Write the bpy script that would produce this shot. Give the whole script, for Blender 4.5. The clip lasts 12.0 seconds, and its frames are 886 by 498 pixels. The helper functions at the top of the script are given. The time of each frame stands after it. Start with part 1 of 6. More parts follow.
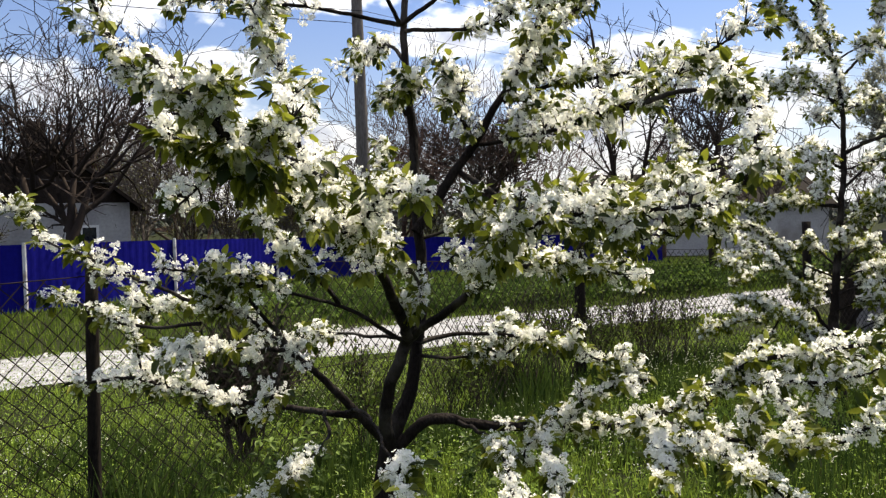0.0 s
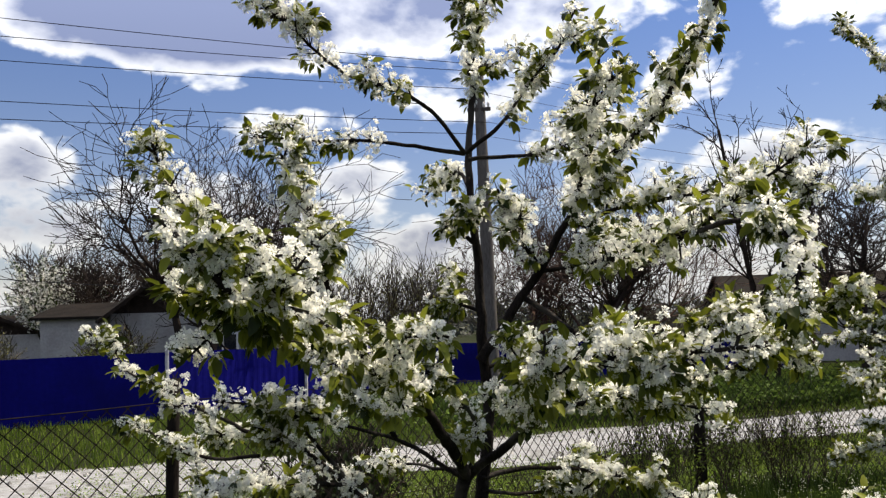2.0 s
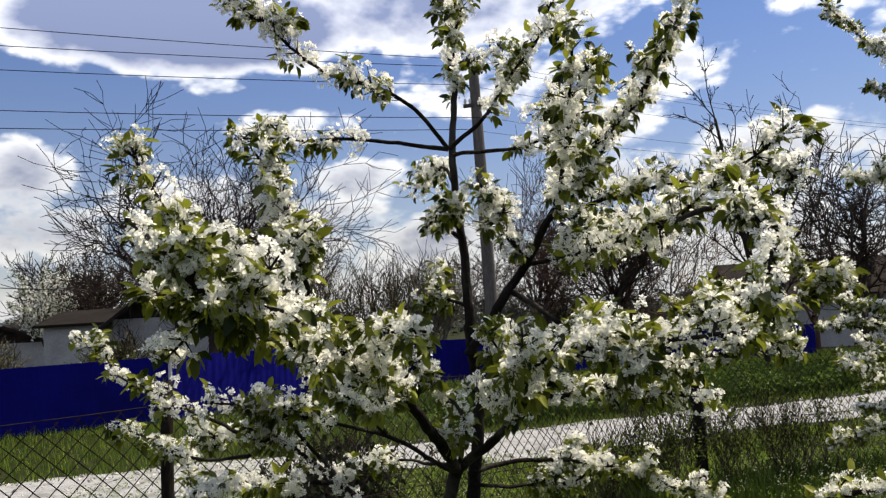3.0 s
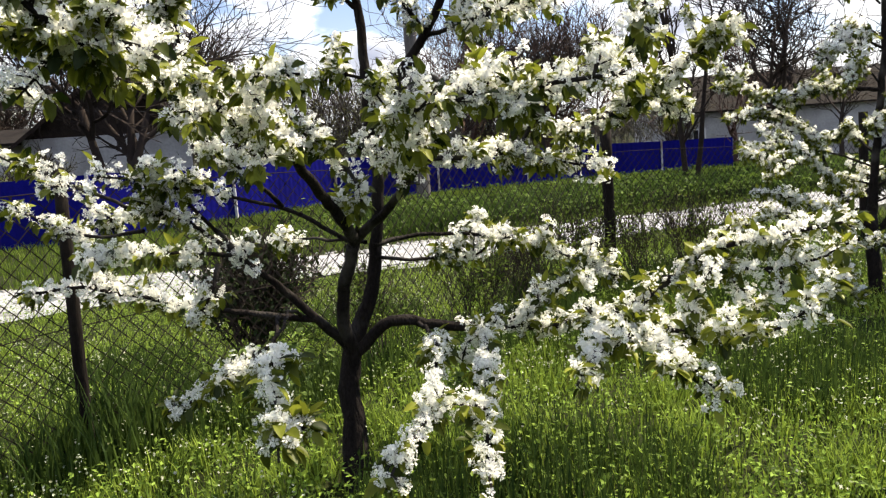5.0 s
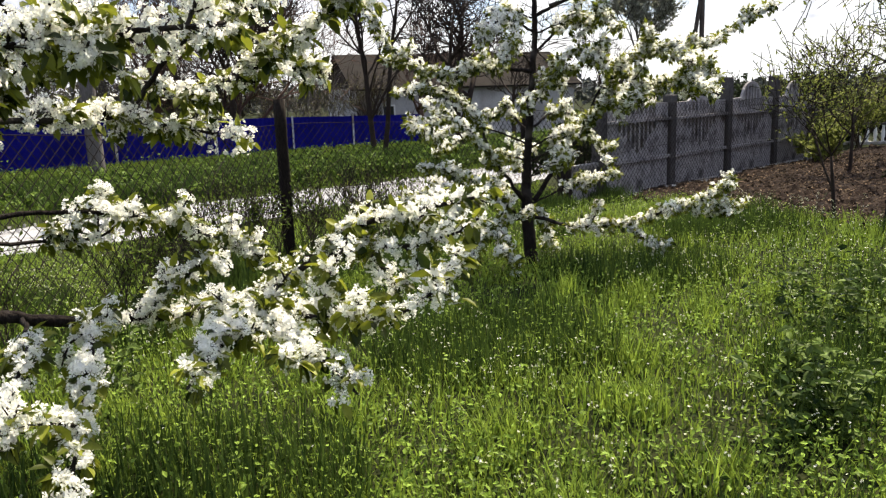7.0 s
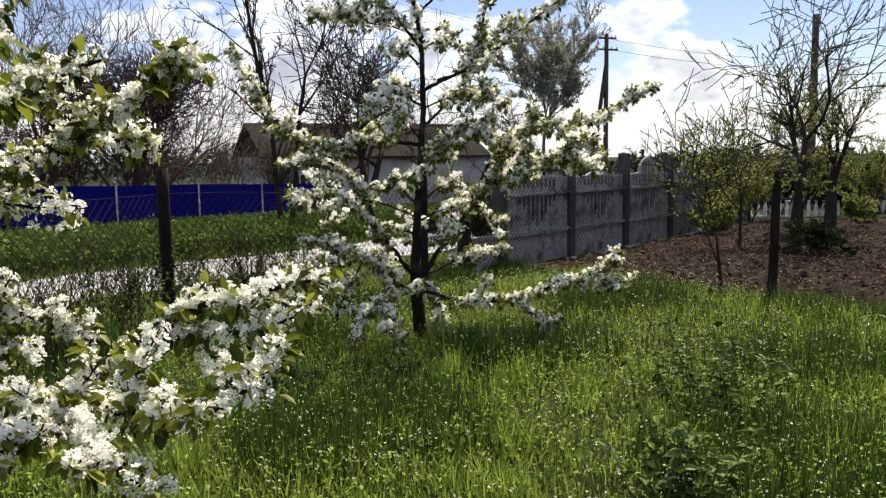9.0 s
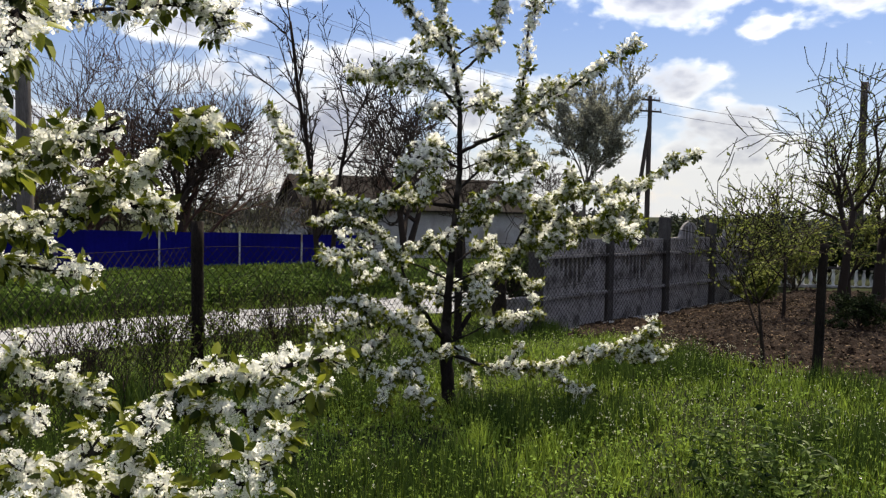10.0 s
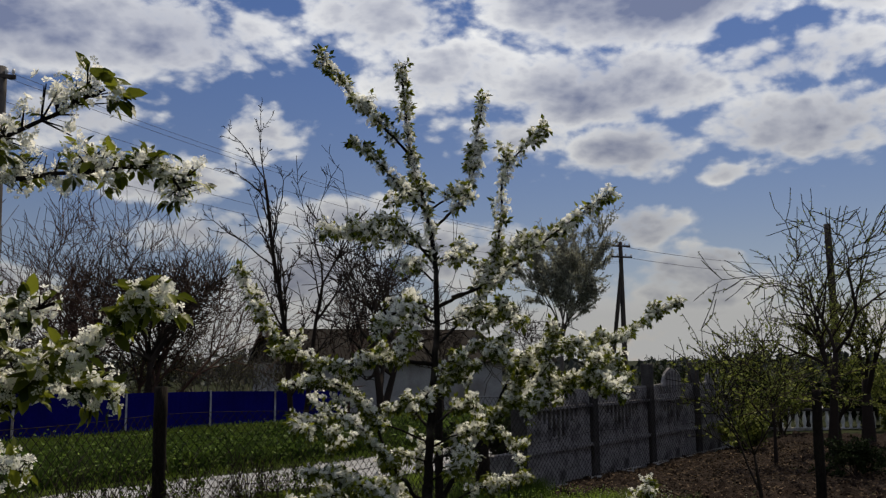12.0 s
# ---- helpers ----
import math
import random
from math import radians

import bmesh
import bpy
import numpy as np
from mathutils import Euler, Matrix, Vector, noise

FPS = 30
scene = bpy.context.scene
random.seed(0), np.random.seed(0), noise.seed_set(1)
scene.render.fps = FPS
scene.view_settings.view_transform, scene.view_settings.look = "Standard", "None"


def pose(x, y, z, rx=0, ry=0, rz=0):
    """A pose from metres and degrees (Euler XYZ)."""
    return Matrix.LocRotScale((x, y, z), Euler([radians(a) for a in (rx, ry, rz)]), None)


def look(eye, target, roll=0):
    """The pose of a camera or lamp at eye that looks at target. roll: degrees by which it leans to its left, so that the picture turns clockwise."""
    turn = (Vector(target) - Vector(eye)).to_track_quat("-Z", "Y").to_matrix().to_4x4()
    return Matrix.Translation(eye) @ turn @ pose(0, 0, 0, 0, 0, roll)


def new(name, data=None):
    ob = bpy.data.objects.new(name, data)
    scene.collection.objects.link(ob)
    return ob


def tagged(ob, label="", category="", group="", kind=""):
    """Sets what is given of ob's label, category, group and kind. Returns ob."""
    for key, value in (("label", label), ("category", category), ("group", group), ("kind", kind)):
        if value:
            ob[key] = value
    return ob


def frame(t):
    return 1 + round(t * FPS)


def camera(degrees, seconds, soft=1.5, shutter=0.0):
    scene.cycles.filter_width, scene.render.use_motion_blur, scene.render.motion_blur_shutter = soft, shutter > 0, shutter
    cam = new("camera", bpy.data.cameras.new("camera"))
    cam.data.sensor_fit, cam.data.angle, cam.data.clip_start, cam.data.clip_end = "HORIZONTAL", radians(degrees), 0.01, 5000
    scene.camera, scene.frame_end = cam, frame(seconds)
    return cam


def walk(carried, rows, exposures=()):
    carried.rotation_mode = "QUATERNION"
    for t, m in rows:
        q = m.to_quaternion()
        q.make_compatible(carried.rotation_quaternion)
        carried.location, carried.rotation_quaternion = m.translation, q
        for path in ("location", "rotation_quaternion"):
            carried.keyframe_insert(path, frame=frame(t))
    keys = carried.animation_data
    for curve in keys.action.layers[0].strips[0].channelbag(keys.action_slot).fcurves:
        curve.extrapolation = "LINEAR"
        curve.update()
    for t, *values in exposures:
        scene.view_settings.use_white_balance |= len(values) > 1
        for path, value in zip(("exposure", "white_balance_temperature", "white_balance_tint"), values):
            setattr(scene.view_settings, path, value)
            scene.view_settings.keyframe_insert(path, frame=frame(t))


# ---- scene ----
cam = camera(57.0, 12.0, soft=1.3)
PATH = [
    (0, (-0.026, -0.010, 1.606), (-0.031, 1.988, 1.516), -1.27),
    (0.5, (0.005, 0.045, 1.637), (-0.099, 2.042, 1.603), -1.45),
    (1, (0.071, 0.045, 1.676), (-0.152, 2.033, 1.679), -1.68),
    (1.5, (0.189, 0.039, 1.708), (-0.138, 2.009, 1.818), -1.70),
    (2, (0.280, 0.071, 1.711), (-0.049, 2.037, 1.878), -1.72),
    (2.5, (0.331, 0.075, 1.722), (-0.001, 2.037, 1.921), -2.76),
    (4.5, (0.401, 0.094, 1.537), (0.056, 2.055, 1.348), -4.62),
    (5, (0.470, 0.121, 1.492), (0.273, 2.091, 1.210), -4.06),
    (5.5, (0.531, 0.162, 1.462), (0.541, 2.133, 1.120), -3.84),
    (6, (0.591, 0.239, 1.461), (0.753, 2.198, 1.090), -3.41),
    (6.5, (0.655, 0.316, 1.456), (1.016, 2.246, 1.075), -2.58),
    (7, (0.716, 0.385, 1.453), (1.232, 2.279, 1.071), -1.82),
    (9, (0.988, 0.469, 1.470), (1.709, 2.321, 1.249), -0.76),
    (9.5, (1.054, 0.488, 1.503), (1.728, 2.367, 1.374), -0.07),
    (10, (1.074, 0.568, 1.536), (1.710, 2.462, 1.446), 1.06),
    (10.5, (1.090, 0.652, 1.596), (1.699, 2.555, 1.683), 1.90),
    (11, (1.128, 0.745, 1.675), (1.769, 2.626, 1.904), 1.73),
    (11.5, (1.118, 0.766, 1.691), (1.795, 2.612, 2.060), 1.20),
    (12, (1.141, 0.799, 1.598), (1.826, 2.658, 1.872), -0.65),
]
EXPOSURES = [(0, 1.04), (1, 0.92), (2, 0.62), (2.7, 0.56), (4.5, 1.20), (5.2, 1.40), (7.2, 1.34), (9, 1.05), (10, 0.76), (11, 0.10), (12, -0.34)]
walk(cam, [(t, look(eye, target, roll)) for t, eye, target, roll in PATH], EXPOSURES)

# ---- sky, sun and light ----
SUN_AZ, SUN_EL = 50.0, 57.0          # degrees to the right of +y, and above the horizon
world = bpy.data.worlds.new("sky")
scene.world = world
world.use_nodes = True
wt = world.node_tree
wt.nodes.clear()


def wn(kind, **props):
    node = wt.nodes.new(kind)
    for key, value in props.items():
        if key in node.inputs:
            node.inputs[key].default_value = value
    return node


def wmath(op, a, b=None):
    node = wt.nodes.new("ShaderNodeMath")
    node.operation = op
    for i, v in enumerate((a, b)):
        if v is None:
            continue
        if isinstance(v, (int, float)):
            node.inputs[i].default_value = v
        else:
            wt.links.new(v, node.inputs[i])
    return node.outputs[0]


sky = wt.nodes.new("ShaderNodeTexSky")
sky.sky_type = 'NISHITA'
sky.sun_disc = False
sky.sun_elevation, sky.sun_rotation = radians(SUN_EL), radians(SUN_AZ)
sky.air_density, sky.dust_density, sky.ozone_density = 1.0, 0.1, 6.0
coord = wt.nodes.new("ShaderNodeTexCoord")
sep = wt.nodes.new("ShaderNodeSeparateXYZ")
wt.links.new(coord.outputs["Generated"], sep.inputs[0])
flat = wmath('SQRT', wmath('ADD', wmath('MULTIPLY', sep.outputs[0], sep.outputs[0]), wmath('MULTIPLY', sep.outputs[1], sep.outputs[1])))
bearing = wmath('MULTIPLY', wmath('ARCTAN2', sep.outputs[0], sep.outputs[1]), 180 / math.pi)
lift = wmath('MULTIPLY', wmath('ARCTAN2', sep.outputs[2], flat), 180 / math.pi)
where = wt.nodes.new("ShaderNodeCombineXYZ")
wt.links.new(bearing, where.inputs[0])
wt.links.new(lift, where.inputs[1])
heaps = []


def cloud(az, el, wide, tall, thick):
    """A heap of cumulus round a bearing and a height, in degrees; thick clouds are grey at heart."""
    off = wt.nodes.new("ShaderNodeVectorMath")
    off.operation = 'SUBTRACT'
    off.inputs[1].default_value = (az, el, 0)
    wt.links.new(where.outputs[0], off.inputs[0])
    size = wt.nodes.new("ShaderNodeVectorMath")
    size.operation = 'DIVIDE'
    size.inputs[1].default_value = (wide, tall, 1)
    wt.links.new(off.outputs[0], size.inputs[0])
    square = wt.nodes.new("ShaderNodeVectorMath")
    square.operation = 'DOT_PRODUCT'
    wt.links.new(size.outputs[0], square.inputs[0])
    wt.links.new(size.outputs[0], square.inputs[1])
    heaps.append(wmath('MULTIPLY', wmath('SUBTRACT', 1.0, square.outputs["Value"]), thick))


cloud(0.0, 21.5, 9.9, 3.5, 1.15)
cloud(-5.2, 16.0, 7.1, 2.0, 0.8)
cloud(-0.1, 14.3, 2.3, 1.2, 0.6)
cloud(1.5, 12.2, 4.2, 1.7, 0.75)
cloud(-8.3, 22.2, 4.5, 3.1, 0.9)
cloud(15.9, 24.2, 6.3, 3.7, 0.8)
cloud(20.2, 20.1, 6.7, 2.3, 0.7)
cloud(35.0, 24.6, 12.3, 4.1, 1.7)
cloud(32.1, 18.6, 9.7, 2.9, 1.15)
cloud(33.6, 14.3, 4.6, 2.1, 1.0)
cloud(44.8, 19.2, 6.5, 2.2, 0.8)
cloud(44.9, 14.9, 7.1, 2.7, 0.95)
cloud(48.8, 22.8, 3.0, 2.1, 0.8)
cloud(33.8, 9.1, 3.3, 1.5, 0.85)
cloud(7.5, 16.0, 3.0, 2.1, 0.6)
cloud(39.7, 12.3, 1.5, 0.6, 0.5)
cloud(36.3, 4.9, 5.0, 2.7, 0.8)
cloud(38.9, 6.8, 2.3, 0.7, 0.6)
cloud(24.8, 15.5, 4.9, 1.6, 0.6)
cloud(9.8, 6.4, 7.1, 2.7, 0.7)
cloud(-26.9, 20.0, 13.5, 3.7, 2.7)
cloud(-9.8, 21.3, 10.7, 3.4, 1.5)
cloud(-25.1, 16.3, 2.7, 0.9, 0.6)
cloud(-37.0, 9.9, 3.2, 2.6, 0.95)
cloud(-36.4, 6.7, 4.6, 1.8, 0.9)
cloud(-15.6, 9.8, 3.4, 1.4, 0.75)
cloud(-19.8, 13.5, 4.0, 1.2, 0.6)
cloud(-10.6, 5.0, 4.8, 1.8, 0.7)
cloud(-18.4, 6.5, 5.5, 2.0, 0.7)
cloud(1.9, 19.6, 4.4, 1.5, 0.7)
cloud(14.0, 9.6, 6.0, 1.9, 0.7)
cloud(4.0, 8.8, 5.0, 1.6, 0.7)
cloud(22.0, 7.5, 6.0, 2.2, 0.7)
cloud(-27.0, 8.0, 5.0, 1.8, 0.7)
heaped = -0.75
for one in heaps:
    node = wt.nodes.new("ShaderNodeMath")
    node.operation = 'SMOOTH_MAX'
    node.inputs[2].default_value = 0.25
    for slot, value in enumerate((heaped, one)):
        if isinstance(value, float):
            node.inputs[slot].default_value = value
        else:
            wt.links.new(value, node.inputs[slot])
    heaped = node.outputs[0]
# overhead and behind, unseen broken cumulus, made denser to whiten the ambient light
broad = wn("ShaderNodeTexNoise", Scale=3.2, Detail=2.0, Roughness=0.5)
wt.links.new(coord.outputs["Generated"], broad.inputs["Vector"])
scattered = wmath('MULTIPLY', wmath('SUBTRACT', broad.outputs["Fac"], 0.40), 10.0)
away = wmath('MAXIMUM', wmath('MULTIPLY', wmath('SUBTRACT', lift, 27.0), 0.2), wmath('MULTIPLY', wmath('SUBTRACT', wmath('ABSOLUTE', wmath('SUBTRACT', bearing, 5.0)), 46.0), 0.15))
blend = wt.nodes.new("ShaderNodeMix")
blend.clamp_factor = True
wt.links.new(away, blend.inputs[0])
wt.links.new(heaped, blend.inputs[2])
wt.links.new(scattered, blend.inputs[3])
field = blend.outputs[0]
drawn = wt.nodes.new("ShaderNodeVectorMath")
drawn.operation = 'MULTIPLY'
drawn.inputs[1].default_value = (1.0, 1.0, 1.7)
wt.links.new(coord.outputs["Generated"], drawn.inputs[0])
lumpy = wn("ShaderNodeTexNoise", Scale=8.0, Detail=11.0, Roughness=0.6, Distortion=0.2)
wt.links.new(drawn.outputs[0], lumpy.inputs["Vector"])
heads = wt.nodes.new("ShaderNodeTexVoronoi")
heads.feature = 'SMOOTH_F1'
heads.inputs["Scale"].default_value, heads.inputs["Detail"].default_value, heads.inputs["Roughness"].default_value = 26.0, 2.0, 0.5
heads.inputs["Smoothness"].default_value = 0.4
wt.links.new(drawn.outputs[0], heads.inputs["Vector"])
torn = wmath('ADD', wmath('MULTIPLY', wmath('SUBTRACT', lumpy.outputs["Fac"], 0.5), 3.8), wmath('MULTIPLY', wmath('SUBTRACT', 0.40, heads.outputs["Distance"]), 0.9))
bank = wmath('MAXIMUM', wmath('SUBTRACT', 1.0, wmath('DIVIDE', wmath('MAXIMUM', lift, 0.0), 6.5)), 0.0)
puffed = wmath('ADD', wmath('ADD', field, torn), wmath('MULTIPLY', bank, 2.1))
cover = wt.nodes.new("ShaderNodeMapRange")
cover.interpolation_type = 'SMOOTHSTEP'
cover.inputs["From Min"].default_value, cover.inputs["From Max"].default_value = -0.62, 0.32
wt.links.new(puffed, cover.inputs["Value"])
body = wt.nodes.new("ShaderNodeValToRGB")
body.color_ramp.elements[0].position, body.color_ramp.elements[1].position = 0.0, 0.62
body.color_ramp.elements[0].color = (0.81, 0.81, 0.80, 1)
body.color_ramp.elements[1].color = (0.15, 0.18, 0.29, 1)
between = body.color_ramp.elements.new(0.27)
between.color = (0.47, 0.485, 0.54, 1)
wt.links.new(wmath('MULTIPLY', wmath('ADD', wmath('MULTIPLY', field, 0.8), wmath('MULTIPLY', torn, 0.45)), 0.62), body.inputs[0])
blue = wn("ShaderNodeBackground", Strength=0.067)
tint = wt.nodes.new("ShaderNodeMix")
tint.data_type, tint.blend_type = 'RGBA', 'MULTIPLY'
tint.inputs[0].default_value = 1.0
depth = wt.nodes.new("ShaderNodeValToRGB")           # milky towards the horizon, a deeper blue above
depth.color_ramp.elements[0].color = (1.28, 1.0, 0.93, 1)
depth.color_ramp.elements[1].color = (1.02, 1.0, 1.19, 1)
wt.links.new(wmath('DIVIDE', wmath('SUBTRACT', lift, 8.0), 16.0), depth.inputs[0])
wt.links.new(depth.outputs[0], tint.inputs[7])
wt.links.new(sky.outputs[0], tint.inputs[6])
wt.links.new(tint.outputs[2], blue.inputs[0])
white = wn("ShaderNodeBackground", Strength=1.0)
haze = wt.nodes.new("ShaderNodeMapRange")            # clouds low over the horizon shine less through the haze
haze.inputs["From Min"].default_value, haze.inputs["From Max"].default_value = 3.0, 21.0
haze.inputs["To Min"].default_value, haze.inputs["To Max"].default_value = 0.62, 1.44
wt.links.new(lift, haze.inputs["Value"])
wt.links.new(haze.outputs[0], white.inputs[1])
wt.links.new(body.outputs[0], white.inputs[0])
both = wt.nodes.new("ShaderNodeMixShader")
wt.links.new(cover.outputs[0], both.inputs[0])
wt.links.new(blue.outputs[0], both.inputs[1])
wt.links.new(white.outputs[0], both.inputs[2])
wout = wt.nodes.new("ShaderNodeOutputWorld")
wt.links.new(both.outputs[0], wout.inputs[0])

sun = new("sun", bpy.data.lights.new("sun", 'SUN'))
sun.data.energy, sun.data.angle, sun.data.color = 5.0, radians(0.5), (1.0, 0.875, 0.69)
toward = Vector((math.sin(radians(SUN_AZ)) * math.cos(radians(SUN_EL)), math.cos(radians(SUN_AZ)) * math.cos(radians(SUN_EL)), math.sin(radians(SUN_EL))))
sun.matrix_world = look(toward * 60, (0, 0, 0))


# ---- materials ----
def material(name, low, high, scale=8.0, rough=0.8, bump=0.0, bump_scale=40.0, island=0.0, thin=0.0, metal=0.0, spec=0.06, stain=None, stretch=(1, 1, 1)):
    """Two-tone noise at one scale, a finer grain over it, optional bump, per-piece variation and light through thin leaves."""
    mat = bpy.data.materials.new(name)
    mat.use_nodes = True
    nt = mat.node_tree
    bsdf = nt.nodes["Principled BSDF"]
    tc = nt.nodes.new("ShaderNodeTexCoord")
    mp = nt.nodes.new("ShaderNodeMapping")
    mp.inputs["Scale"].default_value = stretch
    nt.links.new(tc.outputs["Object"], mp.inputs[0])
    big = nt.nodes.new("ShaderNodeTexNoise")
    big.inputs["Scale"].default_value, big.inputs["Detail"].default_value = scale, 6
    nt.links.new(mp.outputs[0], big.inputs["Vector"])
    fine = nt.nodes.new("ShaderNodeTexNoise")
    fine.inputs["Scale"].default_value, fine.inputs["Detail"].default_value = scale * 9, 4
    nt.links.new(mp.outputs[0], fine.inputs["Vector"])
    add = nt.nodes.new("ShaderNodeMath")
    add.operation = 'MULTIPLY_ADD'
    nt.links.new(fine.outputs["Fac"], add.inputs[0])
    add.inputs[1].default_value = 0.5
    half = nt.nodes.new("ShaderNodeMath")
    half.operation = 'MULTIPLY'
    half.inputs[1].default_value = 0.5
    nt.links.new(big.outputs["Fac"], half.inputs[0])
    nt.links.new(half.outputs[0], add.inputs[2])
    value = add.outputs[0]
    if island:
        geo = nt.nodes.new("ShaderNodeNewGeometry")
        mix = nt.nodes.new("ShaderNodeMix")
        mix.inputs[0].default_value = island
        nt.links.new(value, mix.inputs[2])
        nt.links.new(geo.outputs["Random Per Island"], mix.inputs[3])
        value = mix.outputs[0]
    ramp = nt.nodes.new("ShaderNodeValToRGB")
    ramp.color_ramp.elements[0].position, ramp.color_ramp.elements[1].position = (0.33, 0.67) if not island else (0.15, 0.85)
    ramp.color_ramp.elements[0].color, ramp.color_ramp.elements[1].color = (*low, 1), (*high, 1)
    nt.links.new(value, ramp.inputs[0])
    colour = ramp.outputs[0]
    if stain:
        spots = nt.nodes.new("ShaderNodeTexNoise")
        spots.inputs["Scale"].default_value, spots.inputs["Detail"].default_value = scale * 0.35, 8
        nt.links.new(tc.outputs["Object"], spots.inputs["Vector"])
        sr = nt.nodes.new("ShaderNodeValToRGB")
        sr.color_ramp.elements[0].position, sr.color_ramp.elements[1].position = 0.52, 0.66
        nt.links.new(spots.outputs["Fac"], sr.inputs[0])
        mx = nt.nodes.new("ShaderNodeMix")
        mx.data_type = 'RGBA'
        nt.links.new(sr.outputs[0], mx.inputs[0])
        nt.links.new(colour, mx.inputs[6])
        mx.inputs[7].default_value = (*stain, 1)
        colour = mx.outputs[2]
    nt.links.new(colour, bsdf.inputs["Base Color"])
    bsdf.inputs["Roughness"].default_value = rough
    bsdf.inputs["Metallic"].default_value = metal
    bsdf.inputs["Specular IOR Level"].default_value = spec
    if bump:
        bn = nt.nodes.new("ShaderNodeTexNoise")
        bn.inputs["Scale"].default_value, bn.inputs["Detail"].default_value = bump_scale, 6
        nt.links.new(mp.outputs[0], bn.inputs["Vector"])
        bp = nt.nodes.new("ShaderNodeBump")
        bp.inputs["Strength"].default_value, bp.inputs["Distance"].default_value = bump, 0.02
        nt.links.new(bn.outputs["Fac"], bp.inputs["Height"])
        nt.links.new(bp.outputs[0], bsdf.inputs["Normal"])
    if thin:
        tr = nt.nodes.new("ShaderNodeBsdfTranslucent")
        nt.links.new(colour, tr.inputs[0])
        ms = nt.nodes.new("ShaderNodeMixShader")
        ms.inputs[0].default_value = thin
        nt.links.new(bsdf.outputs[0], ms.inputs[1])
        nt.links.new(tr.outputs[0], ms.inputs[2])
        nt.links.new(ms.outputs[0], nt.nodes["Material Output"].inputs[0])
    return mat


BARK = material("pear_bark", (0.006, 0.005, 0.0045), (0.022, 0.018, 0.016), 14, 0.92, 0.9, 60, stain=(0.05, 0.045, 0.04), stretch=(1, 1, 0.35))
PETAL = material("petal", (0.82, 0.82, 0.73), (0.95, 0.95, 0.91), 30, 0.6, island=0.6, thin=0.62, spec=0.05)
PEAR_LEAF = material("pear_leaf", (0.018, 0.030, 0.004), (0.23, 0.255, 0.026), 20, 0.45, island=0.8, thin=0.40, spec=0.15)
SEED_HEAD = material("seed_head", (0.35, 0.38, 0.20), (0.75, 0.76, 0.60), 30, 0.7, island=0.8, thin=0.3)
GRASS = material("grass_blade", (0.005, 0.016, 0.002), (0.33, 0.45, 0.062), 1.3, 0.6, island=0.6, thin=0.36, spec=0.1)
LAWN = material("lawn_blade", (0.04, 0.075, 0.010), (0.17, 0.23, 0.035), 0.5, 0.65, island=0.5, thin=0.3, spec=0.06)
VERGE = material("verge_leaf", (0.012, 0.028, 0.006), (0.075, 0.115, 0.022), 2, 0.6, island=0.5, thin=0.3, spec=0.08)
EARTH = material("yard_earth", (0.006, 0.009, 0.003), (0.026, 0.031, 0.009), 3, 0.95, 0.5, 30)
GRAVEL = material("gravel", (0.19, 0.193, 0.197), (0.40, 0.407, 0.413), 9, 0.95, 0.9, 70, stain=(0.20, 0.20, 0.195))
STONE = material("gravel_stone", (0.18, 0.172, 0.165), (0.52, 0.505, 0.475), 20, 0.9, island=0.8)
SOIL = material("dug_soil", (0.007, 0.005, 0.004), (0.030, 0.019, 0.013), 5, 0.97, 1.0, 28)
CLOD = material("soil_clod", (0.008, 0.006, 0.004), (0.058, 0.039, 0.027), 10, 0.97, island=0.7)
CONCRETE = material("cast_concrete", (0.14, 0.132, 0.132), (0.36, 0.345, 0.34), 9, 0.93, 0.9, 60, stain=(0.085, 0.08, 0.078))
PALE_CONCRETE = material("pale_kerb", (0.30, 0.29, 0.27), (0.52, 0.50, 0.47), 7, 0.93, 0.6, 50, stain=(0.22, 0.21, 0.19))
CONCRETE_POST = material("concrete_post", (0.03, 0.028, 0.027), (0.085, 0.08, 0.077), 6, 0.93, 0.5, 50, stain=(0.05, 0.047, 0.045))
BLUE = material("blue_sheet", (0.005, 0.005, 0.10), (0.008, 0.008, 0.16), 1.2, 0.8, 0.03, 8, spec=0.02, stain=(0.006, 0.006, 0.085))
PALE_METAL = material("pale_post", (0.28, 0.28, 0.30), (0.55, 0.55, 0.57), 10, 0.6, 0.2, 30, spec=0.3, stain=(0.2, 0.16, 0.13))
WIRE = material("rusty_wire", (0.006, 0.005, 0.0045), (0.024, 0.018, 0.015), 30, 0.8)
RUST_POST = material("dark_post", (0.005, 0.0045, 0.004), (0.024, 0.019, 0.016), 9, 0.9, 0.6, 40, stretch=(1, 1, 0.3))
POLE = material("weathered_pole", (0.055, 0.049, 0.045), (0.155, 0.143, 0.133), 5, 0.92, 0.5, 40, stretch=(1, 1, 0.15))
POLE_DARK = material("tarred_pole", (0.03, 0.025, 0.022), (0.10, 0.085, 0.075), 5, 0.92, 0.5, 40, stretch=(1, 1, 0.15))
CABLE = material("cable", (0.015, 0.015, 0.018), (0.03, 0.03, 0.035), 5, 0.6)
INSULATOR = material("porcelain", (0.5, 0.48, 0.45), (0.7, 0.68, 0.65), 20, 0.3)
TWIG = material("bare_twig", (0.015, 0.011, 0.009), (0.07, 0.055, 0.046), 3, 0.9, island=0.5)
TWIG_DARK = material("dark_fruit_bark", (0.008, 0.006, 0.005), (0.040, 0.031, 0.026), 6, 0.9, island=0.4)
TWIG_RED = material("reddish_twig", (0.03, 0.017, 0.014), (0.11, 0.07, 0.055), 3, 0.9, island=0.5)
